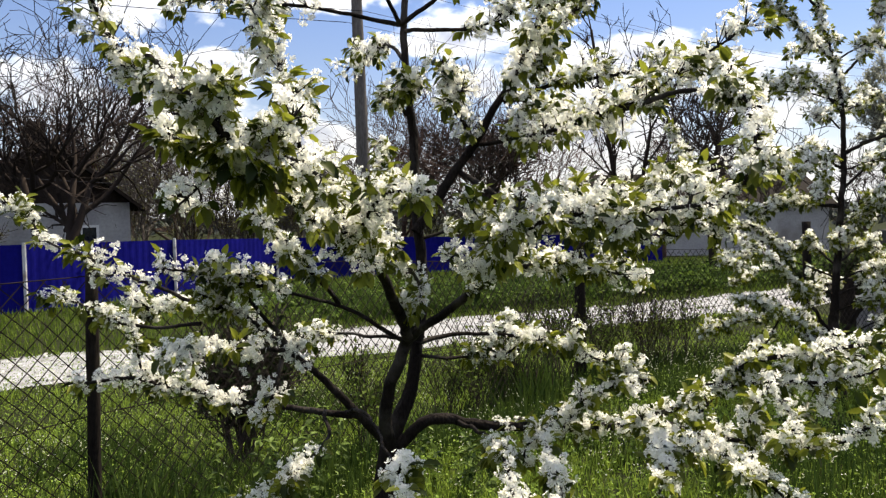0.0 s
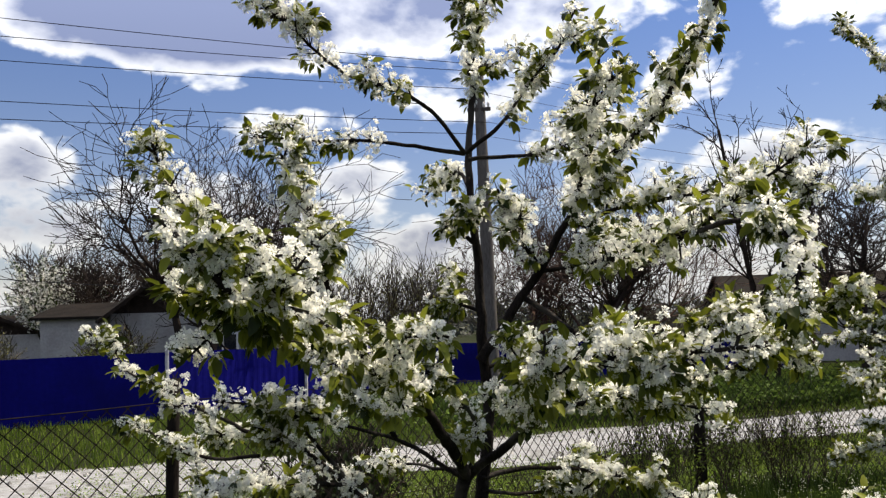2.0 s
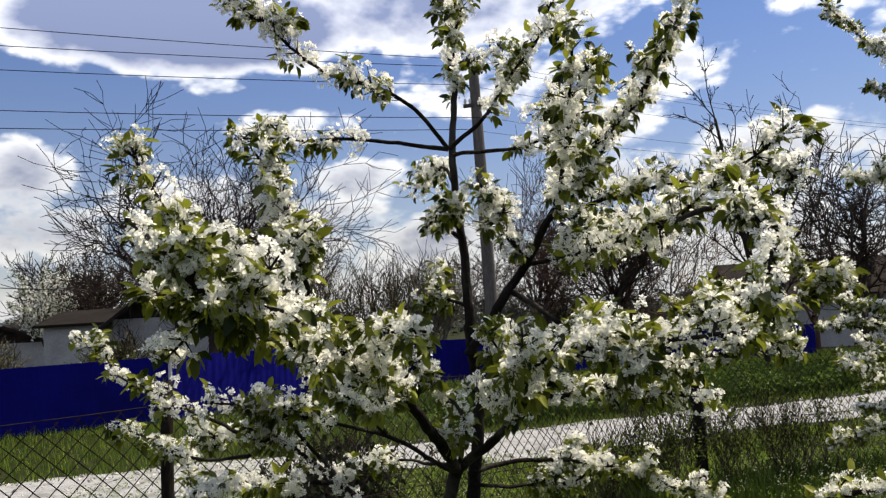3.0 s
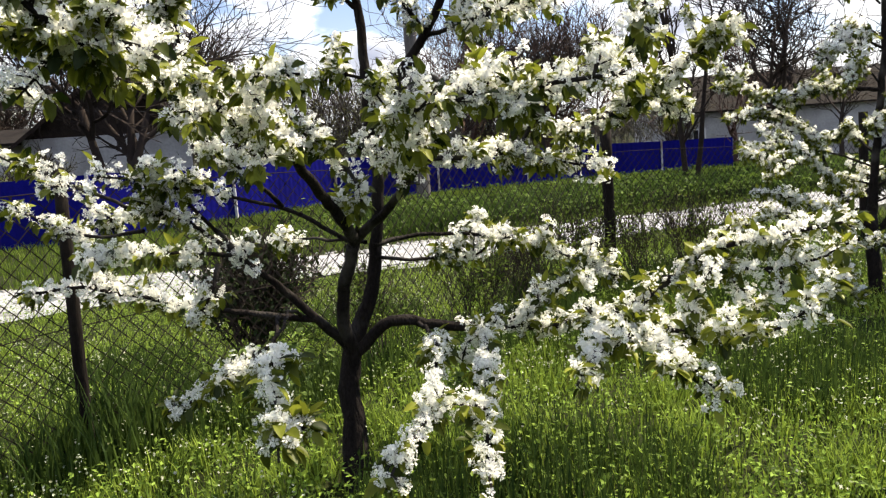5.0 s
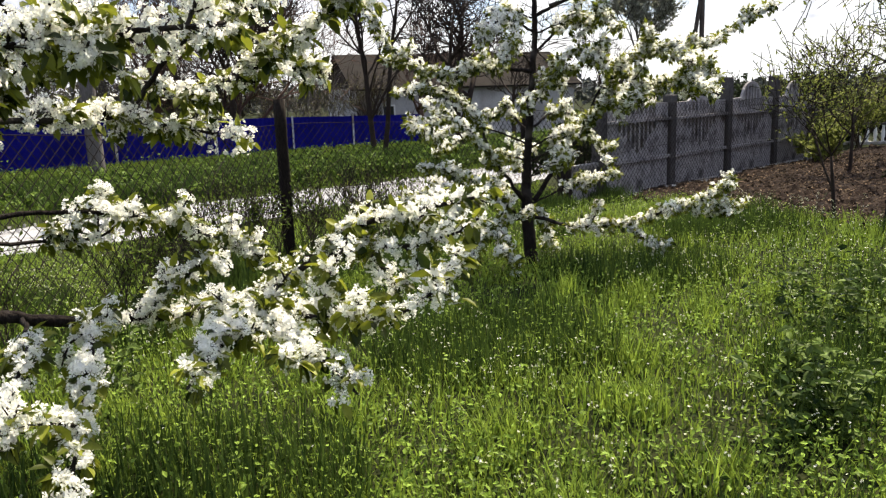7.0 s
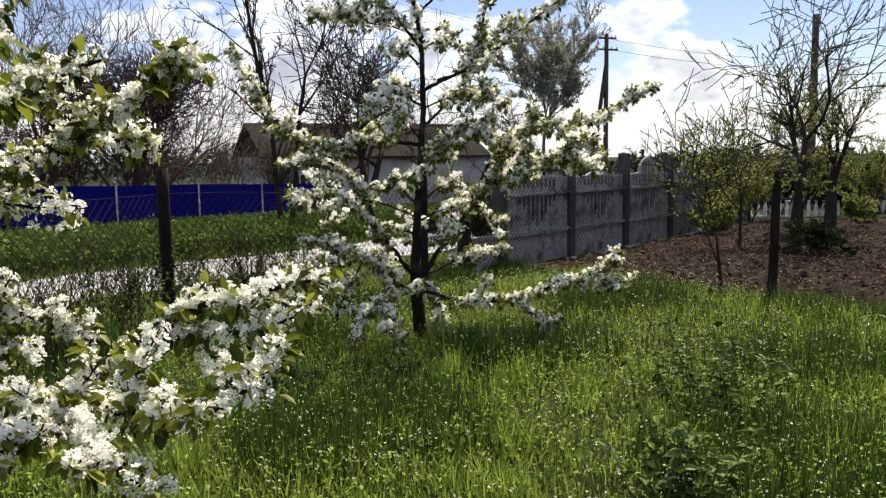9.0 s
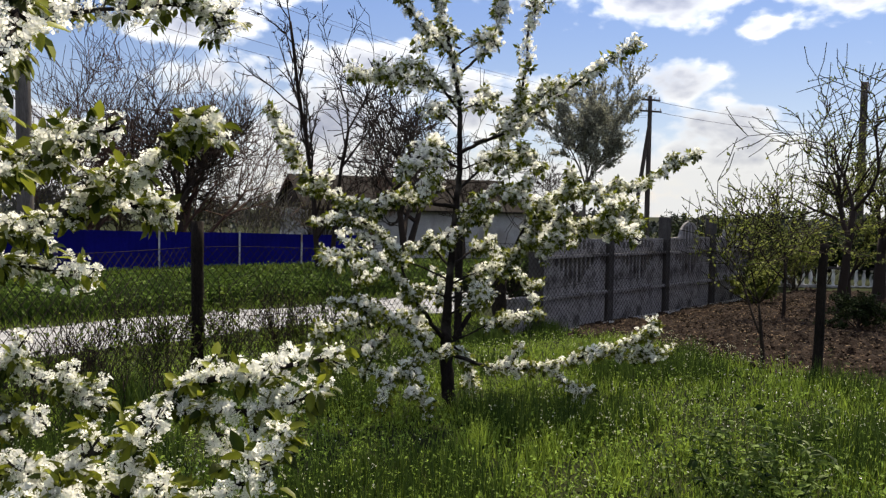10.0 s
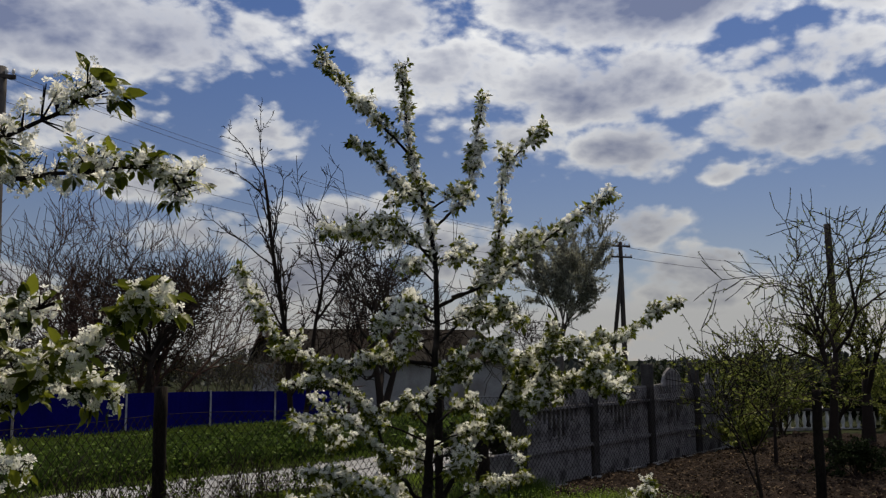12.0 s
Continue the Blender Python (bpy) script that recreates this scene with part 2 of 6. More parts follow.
TWIG_GREY = material("grey_twig", (0.04, 0.036, 0.032), (0.15, 0.135, 0.12), 3, 0.9, island=0.5)
SPRING_LEAF = material("spring_leaf", (0.05, 0.07, 0.012), (0.26, 0.29, 0.06), 4, 0.6, island=0.7, thin=0.35)
SHRUB_LEAF = material("fence_shrub_leaf", (0.02, 0.035, 0.006), (0.13, 0.18, 0.03), 4, 0.6, island=0.7, thin=0.35)
HERB = material("verge_herb_leaf", (0.010, 0.026, 0.004), (0.14, 0.21, 0.035), 1.5, 0.55, island=0.65, thin=0.3)
BUD = material("shrub_bud", (0.05, 0.05, 0.018), (0.20, 0.20, 0.06), 4, 0.7, island=0.7, thin=0.25)
FRUIT_LEAF = material("young_fruit_leaf", (0.04, 0.058, 0.010), (0.24, 0.27, 0.065), 4, 0.55, island=0.7, thin=0.4)
WILLOW_LEAF = material("willow_leaf", (0.17, 0.18, 0.14), (0.42, 0.43, 0.34), 3, 0.7, island=0.6, thin=0.5)
PLASTER = material("lime_plaster", (0.28, 0.28, 0.275), (0.44, 0.435, 0.425), 1.5, 0.9, 0.2, 30, stain=(0.22, 0.205, 0.19))
ROOF = material("roof_slate", (0.006, 0.005, 0.0045), (0.022, 0.018, 0.015), 3, 0.9, 0.4, 20, stain=(0.016, 0.014, 0.012))
GABLE = material("brown_boards", (0.012, 0.009, 0.008), (0.04, 0.030, 0.024), 4, 0.85, 0.3, 30)
TRIM_WHITE = material("white_paint", (0.6, 0.6, 0.58), (0.78, 0.78, 0.76), 6, 0.7)
GLASS_DARK = material("window_glass", (0.012, 0.014, 0.017), (0.03, 0.034, 0.04), 3, 0.08, spec=0.6)
FAR_WOOD = material("far_wood", (0.03, 0.035, 0.03), (0.11, 0.115, 0.095), 0.6, 0.95, island=0.6)
WEED = material("weed_leaf", (0.008, 0.020, 0.004), (0.14, 0.20, 0.045), 12, 0.5, island=0.7, thin=0.25)
LOW_WEED = material("low_weed_leaf", (0.006, 0.018, 0.002), (0.27, 0.395, 0.062), 1.1, 0.5, island=0.65, thin=0.35)
CONIFER = material("dark_evergreen", (0.006, 0.011, 0.004), (0.030, 0.045, 0.014), 4, 0.7, island=0.6, thin=0.15)
STRAW = material("dry_stalk", (0.022, 0.016, 0.010), (0.17, 0.12, 0.075), 6, 0.9, island=0.7)


# ---- mesh helpers ----
def bulk(name, verts, quads, mat, tris=None, smooth=False):
    """A large mesh straight from arrays: verts (n, 3), quads (m, 4) and tris (k, 3)."""
    verts = np.asarray(verts, dtype=np.float32).reshape(-1, 3)
    loops, starts, totals, at = [], [], [], 0
    for f, n in ((quads, 4), (tris, 3)):
        if f is None or len(f) == 0:
            continue
        f = np.asarray(f, dtype=np.int32).reshape(-1, n)
        loops.append(f.ravel())
        starts.append(at + n * np.arange(len(f)))
        totals.append(np.full(len(f), n))
        at += n * len(f)
    me = bpy.data.meshes.new(name)
    me.vertices.add(len(verts))
    me.vertices.foreach_set("co", verts.ravel())
    loop = np.concatenate(loops).astype(np.int32)
    me.loops.add(len(loop))
    me.loops.foreach_set("vertex_index", loop)
    start = np.concatenate(starts).astype(np.int32)
    me.polygons.add(len(start))
    me.polygons.foreach_set("loop_start", start)
    me.polygons.foreach_set("use_smooth", np.full(len(start), bool(smooth)))
    me.materials.append(mat)
    me.update(calc_edges=True)
    return me


def thing(name, at, label, category, group="", kind=""):
    ob = new(name)
    ob.empty_display_size = 0.1
    ob.location = at
    return tagged(ob, label, category, group, kind)


def part(name, me, parent, label="", at=(0, 0, 0), kind=""):
    """One mesh as one object under a thing or a part; the mesh's places are counted from the thing's base."""
    ob = new(name, me)
    ob.parent = parent
    ob.location = at
    return tagged(ob, label, kind=kind)


def unit(v):
    v = np.asarray(v, float)
    return v / np.maximum(np.linalg.norm(v, axis=-1, keepdims=True), 1e-9)


def smooth_line(points, step=0.05):
    """A soft curve through a few points, with even steps."""
    p = np.asarray(points, float)
    q = np.vstack([2 * p[0] - p[1], p, 2 * p[-1] - p[-2]])
    out = []
    for i in range(1, len(q) - 2):
        n = max(2, int(np.linalg.norm(q[i + 1] - q[i]) / step))
        t = np.arange(n)[:, None] / n
        a, b, c, d = q[i - 1], q[i], q[i + 1], q[i + 2]
        out.append(0.5 * (2 * b + (c - a) * t + (2 * a - 5 * b + 4 * c - d) * t ** 2 + (3 * b - a - 3 * c + d) * t ** 3))
    out.append(p[-1:])
    return np.vstack(out)


def tube(line, radii, sides=8, wobble=0.0, rng=None):
    """Verts and quads of a tapering round bar along a line, closed at its end."""
    line = np.asarray(line, float)
    radii = np.broadcast_to(np.asarray(radii, float), (len(line),))
    tang = unit(np.gradient(line, axis=0))
    ref = np.where(np.abs(tang[:, 2:3]) > 0.9, [[1.0, 0, 0]], [[0, 0, 1.0]])
    ref = np.broadcast_to(ref[0], tang.shape) if np.all(ref == ref[0]) else np.broadcast_to([[0.31, 0.95, 0.05]], tang.shape)
    a = unit(np.cross(tang, ref))
    b = np.cross(tang, a)
    ang = 2 * math.pi * np.arange(sides) / sides
    rad = radii[:, None] * np.ones(sides)
    if wobble:
        rad = rad * (1 + wobble * rng.normal(size=rad.shape))
    ring = line[:, None, :] + rad[..., None] * (np.cos(ang)[None, :, None] * a[:, None, :] + np.sin(ang)[None, :, None] * b[:, None, :])
    verts = np.vstack([ring.reshape(-1, 3), line[-1:]])
    quads, tris = [], []
    for i in range(len(line) - 1):
        for k in range(sides):
            m = (k + 1) % sides
            quads.append((i * sides + k, i * sides + m, (i + 1) * sides + m, (i + 1) * sides + k))
    top, e = len(verts) - 1, (len(line) - 1) * sides
    for k in range(sides):
        tris.append((e + k, e + (k + 1) % sides, top))
    return verts, quads, tris


def join(pieces):
    """Puts (verts, quads, tris) together."""
    v, q, t, at = [], [], [], 0
    for a, b, c in pieces:
        v.append(np.asarray(a, float).reshape(-1, 3))
        if len(b):
            q.append(np.asarray(b, int).reshape(-1, 4) + at)
        if len(c):
            t.append(np.asarray(c, int).reshape(-1, 3) + at)
        at += len(v[-1])
    return np.vstack(v), (np.vstack(q) if q else None), (np.vstack(t) if t else None)


def bars(p0, p1, r0, r1, sides=3):
    """Many straight thin bars at once."""
    p0, p1 = np.asarray(p0, float), np.asarray(p1, float)
    d = unit(p1 - p0)
    ref = np.where(np.abs(d[:, 2:3]) > 0.9, np.array([[1.0, 0, 0]]), np.array([[0, 0, 1.0]]))
    a = unit(np.cross(d, ref))
    b = np.cross(d, a)
    ang = 2 * math.pi * np.arange(sides) / sides
    off = np.cos(ang)[None, :, None] * a[:, None, :] + np.sin(ang)[None, :, None] * b[:, None, :]
    r0, r1 = np.broadcast_to(r0, len(p0)), np.broadcast_to(r1, len(p0))
    v = np.concatenate([p0[:, None] + off * r0[:, None, None], p1[:, None] + off * r1[:, None, None]], axis=1)
    k = np.arange(sides)
    q = np.stack([k, (k + 1) % sides, (k + 1) % sides + sides, k + sides], axis=1)
    quads = (q[None] + (2 * sides * np.arange(len(p0)))[:, None, None]).reshape(-1, 4)
    return v.reshape(-1, 3), quads, []


def box(x0, x1, y0, y1, z0, z1):
    v = [(x0, y0, z0), (x1, y0, z0), (x1, y1, z0), (x0, y1, z0), (x0, y0, z1), (x1, y0, z1), (x1, y1, z1), (x0, y1, z1)]
    q = [(0, 3, 2, 1), (4, 5, 6, 7), (0, 1, 5, 4), (1, 2, 6, 5), (2, 3, 7, 6), (3, 0, 4, 7)]
    return np.array(v, float), q, []


def soft_box(name, x0, x1, y0, y1, z0, z1, mat, bevel=0.008):
    bm = bmesh.new()
    bmesh.ops.create_cube(bm, size=1.0)
    for v in bm.verts:
        v.co = Vector(((x0 + x1) / 2 + v.co.x * (x1 - x0), (y0 + y1) / 2 + v.co.y * (y1 - y0), (z0 + z1) / 2 + v.co.z * (z1 - z0)))
    bmesh.ops.bevel(bm, geom=bm.edges[:], offset=bevel, segments=1, affect='EDGES')
    me = bpy.data.meshes.new(name)
    bm.to_mesh(me)
    bm.free()
    me.materials.append(mat)
    return me


def solid(name, pieces, mat, smooth=False):
    v, q, t = join(pieces)
    return bulk(name, v, q, mat, t, smooth)


def turned(rng, n):
    """n random turns, as matrices."""
    q = unit(rng.normal(size=(n, 4)))
    w, x, y, z = q.T
    return np.stack([1 - 2 * (y * y + z * z), 2 * (x * y - z * w), 2 * (x * z + y * w), 2 * (x * y + z * w), 1 - 2 * (x * x + z * z), 2 * (y * z - x * w),
                     2 * (x * z - y * w), 2 * (y * z + x * w), 1 - 2 * (x * x + y * y)], axis=1).reshape(n, 3, 3)


def facing(rng, way):
    """Frames whose third axis is the given way, turned at random about it."""
    way = unit(way)
    other = unit(np.cross(way, unit(rng.normal(size=way.shape))))
    return np.stack([other, np.cross(way, other), way], axis=2)


# one flower of five cupped petals, a hand-sized leaf; both about one long
_pet = []
for _k in range(5):
    _a = 2 * math.pi * _k / 5
    for _r, _w, _h in ((0.06, 0.0, 0.0), (0.80, -0.47, 0.20), (1.0, 0.0, 0.30), (0.80, 0.47, 0.20)):
        _pet.append((_r * math.cos(_a + _w), _r * math.sin(_a + _w), _h))
FLOWER = np.array(_pet) * 0.5
FLOWER_Q = np.arange(20).reshape(5, 4)
LEAF = np.array([(0, 0, 0), (0.38, -0.25, 0.09), (0.74, -0.18, 0.0), (1.0, 0, -0.16), (0.74, 0.18, 0.0), (0.38, 0.25, 0.09), (0.42, 0, -0.01)])
LEAF_T = np.array([(0, 1, 6), (1, 2, 6), (2, 3, 6), (3, 4, 6), (4, 5, 6), (5, 0, 6)])


def scatter_flowers(rng, centres, ways, size):
    n = len(centres)
    m = facing(rng, ways)
    s = size * (0.75 + 0.5 * rng.random(n))
    shape = FLOWER[None] * np.array([1, 1, 1.0])
    cup = np.ones((n, 1, 3))
    cup[:, 0, 2] = 0.4 + 1.6 * rng.random(n)
    v = np.einsum('nij,nkj->nki', m, shape * cup) * s[:, None, None] + centres[:, None, :]
    return v.reshape(-1, 3), (FLOWER_Q[None] + 20 * np.arange(n)[:, None, None]).reshape(-1, 4)


FAR_LEAF = np.array([(0, 0, 0), (0.5, -0.26, 0.05), (1.0, 0, -0.08), (0.5, 0.26, 0.05)])
FAR_LEAF_T = np.array([(0, 1, 2), (0, 2, 3)])


def scatter_leaves(rng, bases, ways, size, spread=0.45, far=False):
    """Leaves that start at bases and point along ways."""
    n = len(bases)
    x = unit(ways)
    z = unit(np.cross(np.cross(x, unit(rng.normal(size=x.shape) * spread + [0, 0, 1.0])), x))
    y = np.cross(z, x)
    m = np.stack([x, y, z], axis=2)
    s = size * (0.6 + 0.8 * rng.random(n))
    shape, tri = (FAR_LEAF, FAR_LEAF_T) if far else (LEAF, LEAF_T)
    v = np.einsum('nij,kj->nki', m, shape) * s[:, None, None] + bases[:, None, :]
    return v.reshape(-1, 3), (tri[None] + len(shape) * np.arange(n)[:, None, None]).reshape(-1, 3)


# ---- the lie of the land ----
ROAD = np.array((0.886, 0.464))       # along the street
ACROSS = np.array((-0.464, 0.886))    # from the yard towards the street and over it


def ground_z(x, y):
    x, y = np.asarray(x, float), np.asarray(y, float)
    v = x * ACROSS[0] + y * ACROSS[1]
    u = x * ROAD[0] + y * ROAD[1]
    k = np.clip((v - 3.0) / 5.5, 0, 1)
    k = k * k * (3 - 2 * k)
    far = np.clip((v - 12.6) / 12, 0, 1)
    return -k * 0.30 - far * 0.014 * np.clip(u, 0, 30) + 0.02 * np.sin(x * 1.7 + 0.6 * y) * np.clip((9.5 - v) / 3, 0, 1)


def soil_edge(x, y):
    """Above zero on the dug bed."""
    return (x - 6.85) * 0.95 + (y - 8.0) * 0.10 + 0.22 * np.sin(1.1 * y)


def grid_sheet(name, xs, ys, mat, lift=0.0):
    gx, gy = np.meshgrid(xs, ys)
    z = ground_z(gx, gy) + lift
    v = np.stack([gx, gy, z], axis=2).reshape(-1, 3)
    n, m = len(xs), len(ys)
    i = (np.arange(m - 1)[:, None] * n + np.arange(n - 1)[None, :]).ravel()
    return bulk(name, v, np.stack([i, i + 1, i + n + 1, i + n], axis=1), mat, smooth=True)


near = np.linspace(-14, 16, 121)
xs = np.concatenate([[-1500, -400, -120, -60, -35, -20], near, [20, 30, 45, 70, 140, 400, 1500]])
ys = np.concatenate([[-1500, -300, -60, -20, -8], np.linspace(-4, 20, 97), [22, 25, 28, 32, 38, 50, 80, 160, 400, 1500]])
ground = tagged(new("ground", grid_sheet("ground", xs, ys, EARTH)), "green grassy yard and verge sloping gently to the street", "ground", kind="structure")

# the street: a strip with worn, uneven edges that lies on the ground
ru = np.linspace(-60, 60, 241)
rw = np.linspace(0, 1, 9)
rows_v = []
for a in ru:
    lo = 10.35 + 0.16 * math.sin(a * 0.9) + 0.10 * math.sin(a * 2.3 + 1)
    hi = 12.65 + 0.16 * math.sin(a * 0.8 + 2) + 0.12 * math.sin(a * 2.9)
    for b in rw:
        w = lo + (hi - lo) * b
        px, py = ROAD * a + ACROSS * w
        rows_v.append((px, py, float(ground_z(px, py)) + 0.012 + 0.03 * math.sin(math.pi * b)))
n9 = len(rw)
i = (np.arange(len(ru) - 1)[:, None] * n9 + np.arange(n9 - 1)[None, :]).ravel()
road = tagged(new("road", bulk("road", rows_v, np.stack([i, i + n9, i + n9 + 1, i + 1], axis=1), GRAVEL, smooth=True)), "pale grey gravel village street with worn edges", "road", kind="structure")

# ---- pear trees ----
LABEL_ONE = "young pear tree in full white blossom with dark bark"
LABEL_TWO = "smaller pear tree in white blossom with drooping fresh leaves"


def pear_tree(base, seed, label):
    tree = thing("pear_tree", base, label, "tree", "blossoming pear trees")
    return tree, np.random.default_rng(seed), np.array(base)


def bough(tree, name, points, r0, r1, start, dense=1.0, thick=1.0, leafy=1.0, shoots=3.4, bushy=0.0):
    """A limb with its side twigs, its blossom from `start` (a share of its length) on, and its leaves."""
    ob, rng, base = tree
    line = smooth_line(np.array(points) - base, 0.04)
    n = len(line)
    wander = np.cumsum(rng.normal(size=(n, 3)) * 0.0035, axis=0)
    wander -= np.linspace(0, 1, n)[:, None] * wander[-1]
    line = line + wander
    s = np.linspace(0, 1, n)
    rad = r0 + (r1 - r0) * s ** 0.8
    if name == 'trunk':
        rad = rad * (1 + 0.45 * np.exp(-s * 26)) * (1 - 0.25 * np.clip((s - 0.17) * 12, 0, 1))
        line[0, 2] -= 0.05
    bushy = bushy or ((1.75 if base[1] < 5 else 1.6) if line[:, 2].mean() < 1.95 else 1.0)      # lower limbs carry longer side shoots
    pieces = [tube(line, rad, 10 if r0 > 0.02 else 6, 0.05, rng)]
    length = np.linalg.norm(np.diff(line, axis=0), axis=1).sum()
    live = max(0.0, 1 - start) * length
    bases, ways = [], []
    if live > 0.02:
        # short side shoots that carry blossom of their own
        hosts = [line[int(start * (n - 1)):]]
        for _ in range(int(live * shoots * (1.25 if bushy > 1 else 1.0) + rng.random())):
            k = int((start + (1 - start) * rng.random() ** 0.9) * (n - 2))
            tang = unit(line[k + 1] - line[k])
            way = unit(np.cross(tang, rng.normal(size=3)) * 0.9 + tang * 0.8 + np.array([0, 0, 0.25]))
            ln = (0.04 + 0.10 * rng.random()) * (1.15 - 0.5 * k / n) * bushy
            shoot = smooth_line([line[k], line[k] + way * ln * 0.5 + rng.normal(size=3) * 0.01, line[k] + way * ln + np.array([0, 0, 0.03]) + rng.normal(size=3) * 0.02], 0.035)
            pieces.append(tube(shoot, np.linspace(0.0055, 0.0025, len(shoot)), 5))
            hosts.append(shoot[1:])
        for h in hosts:
            if len(h) < 3:
                continue
            hl = np.linalg.norm(np.diff(h, axis=0), axis=1).sum()
            k = rng.integers(0, len(h) - 1, int(hl * (90 if bushy > 1 else 112) * dense) + 2)
            tang = unit(h[k + 1] - h[k])
            out = unit(np.cross(tang, unit(rng.normal(size=tang.shape))) + 0.5 * tang + np.array([0, 0, 0.25]))
            long = (0.006 + 0.036 * rng.random(len(k))) * thick * (1.0 if bushy > 1 else 1.55) * (0.55 + 0.6 * np.sin(7.3 * h[k].sum(axis=1)) ** 2)
            tips = h[k] + out * long[:, None]
            pieces.append(bars(h[k], tips, 0.0030, 0.0016, 3))
            bases.append(tips)
            ways.append(out)
        bases, ways = np.vstack(bases), np.vstack(ways)
    limb = part(name, solid(name, pieces, BARK, True), ob)
    if len(bases) == 0:
        return limb
    pick = rng.random(len(bases)) < 0.93
    c = bases[pick]
    w = ways[pick]
    per = 7 if base[1] < 5 else 4
    cc = np.repeat(c, per, axis=0)
    ww = unit(np.repeat(w, per, axis=0) * 0.75 + rng.normal(size=cc.shape) * 0.75)
    centres = cc + ww * (0.008 + 0.022 * rng.random((len(cc), 1)))
    v, q = scatter_flowers(rng, centres, unit(ww + 0.35 * rng.normal(size=ww.shape)), 0.0215 if base[1] < 5 else 0.030)
    part("blossom", bulk("blossom", v, q, PETAL), limb, "white five-petalled pear flowers in tight clusters", kind="stuff")
    sets = int(len(c) * (0.27 if bushy > 1 else 0.19) * leafy)
    pickl = np.repeat(rng.integers(0, len(c), sets), 6)
    tip = np.argsort(np.linalg.norm(c - line[-1], axis=1))[:min(8, len(c) // 3)]      # a tuft of leaves at the limb's end
    pickl = np.concatenate([pickl, tip]).astype(int)
    wl = unit(w[pickl] * 0.75 + rng.normal(size=(len(pickl), 3)) * 0.6 + np.array([0, 0, -0.6]))
    v, t = scatter_leaves(rng, c[pickl] + wl * 0.012, wl, 0.047, far=base[1] > 5)
    part("leaves", bulk("leaves", v, None, PEAR_LEAF, t, True), limb, "fresh yellow-green drooping pear leaves", kind="stuff")
    return limb


pear_one = pear_tree((-0.29, 3.39, 0.0), 11, LABEL_ONE)
bough(pear_one, 'trunk', [(-0.29, 3.38, 0.05), (-0.28, 3.46, 0.55), (-0.17, 3.50, 0.88), (-0.13, 3.52, 1.29), (-0.15, 3.55, 1.71), (-0.17, 3.58, 2.03), (-0.19, 3.60, 2.41), (-0.16, 3.62, 2.82), (-0.19, 3.60, 3.10), (-0.25, 3.58, 3.31)], 0.052, 0.012, 0.80, 1.4, 1.2)
bough(pear_one, 'branch', [(-0.28, 3.46, 0.55), (-0.28, 3.36, 0.82), (-0.19, 3.24, 1.09)], 0.03, 0.026, 2, 1, 1)
bough(pear_one, 'branch', [(-0.19, 3.24, 1.09), (-0.24, 2.85, 1.35), (-0.29, 2.52, 1.54), (-0.42, 2.30, 1.65), (-0.48, 2.05, 1.71), (-0.50, 1.82, 1.78), (-0.60, 1.78, 1.90), (-0.66, 1.76, 1.96)], 0.024, 0.006, 0.38, 1.7, 1.5, 1.0, 8.5)
bough(pear_one, 'branch', [(-0.44, 2.38, 1.64), (-0.44, 2.32, 1.83), (-0.48, 2.29, 2.01), (-0.52, 2.27, 2.14), (-0.56, 2.25, 2.21)], 0.01, 0.004, 0.25, 1.6, 1.4, 1.0, 5.5)
bough(pear_one, 'branch', [(-0.19, 3.24, 1.09), (-0.45, 3.20, 1.25), (-0.83, 3.08, 1.37), (-1.10, 3.00, 1.42)], 0.011, 0.004, 0.50, 1.5, 1.3, 1.0, 4.0, 1.25)
bough(pear_one, 'branch', [(-0.29, 2.52, 1.54), (-0.18, 2.22, 1.66), (-0.06, 2.15, 1.66)], 0.011, 0.004, 0.12, 1.6, 1.4, 1.0, 5.5)
bough(pear_one, 'branch', [(-0.19, 3.24, 1.09), (-0.02, 3.10, 1.24), (0.13, 2.75, 1.41), (0.18, 2.32, 1.54), (0.38, 2.38, 1.57), (0.59, 2.32, 1.60), (0.76, 2.36, 1.62)], 0.02, 0.006, 0.3, 1.6, 1.4, 1.0, 8.0)
bough(pear_one, 'branch', [(0.13, 2.75, 1.41), (0.45, 3.20, 1.38), (0.65, 3.40, 1.34), (0.85, 3.52, 1.29)], 0.011, 0.004, 0.12, 1.5, 1.3, 1.0, 4.5)
bough(pear_one, 'branch', [(-0.15, 3.50, 1.52), (-0.02, 3.56, 1.71), (0.12, 3.58, 1.90), (0.25, 3.55, 2.10), (0.38, 3.40, 2.28), (0.55, 3.20, 2.42), (0.64, 3.00, 2.52), (0.71, 2.75, 2.62), (0.75, 2.58, 2.71)], 0.024, 0.006, 0.4, 1.6, 1.35)
bough(pear_one, 'branch', [(0.25, 3.55, 2.10), (0.33, 3.00, 2.27), (0.36, 2.55, 2.42), (0.36, 2.45, 2.53)], 0.011, 0.004, 0.12, 1.5, 1.3, 1.0, 4.5)
bough(pear_one, 'branch', [(0.12, 3.60, 1.90), (0.33, 3.35, 1.91), (0.55, 3.00, 1.95), (0.71, 2.80, 2.00), (0.87, 2.79, 2.12), (1.04, 2.77, 2.23)], 0.011, 0.004, 0.12, 1.5, 1.3, 1.0, 4.5)
bough(pear_one, 'branch', [(0.60, 2.95, 1.96), (0.72, 2.55, 1.95), (0.80, 2.26, 1.89), (0.80, 2.14, 1.78), (0.75, 2.10, 1.66)], 0.011, 0.004, 0.55, 1.5, 1.2, 1.2, 5.0, 1.25)
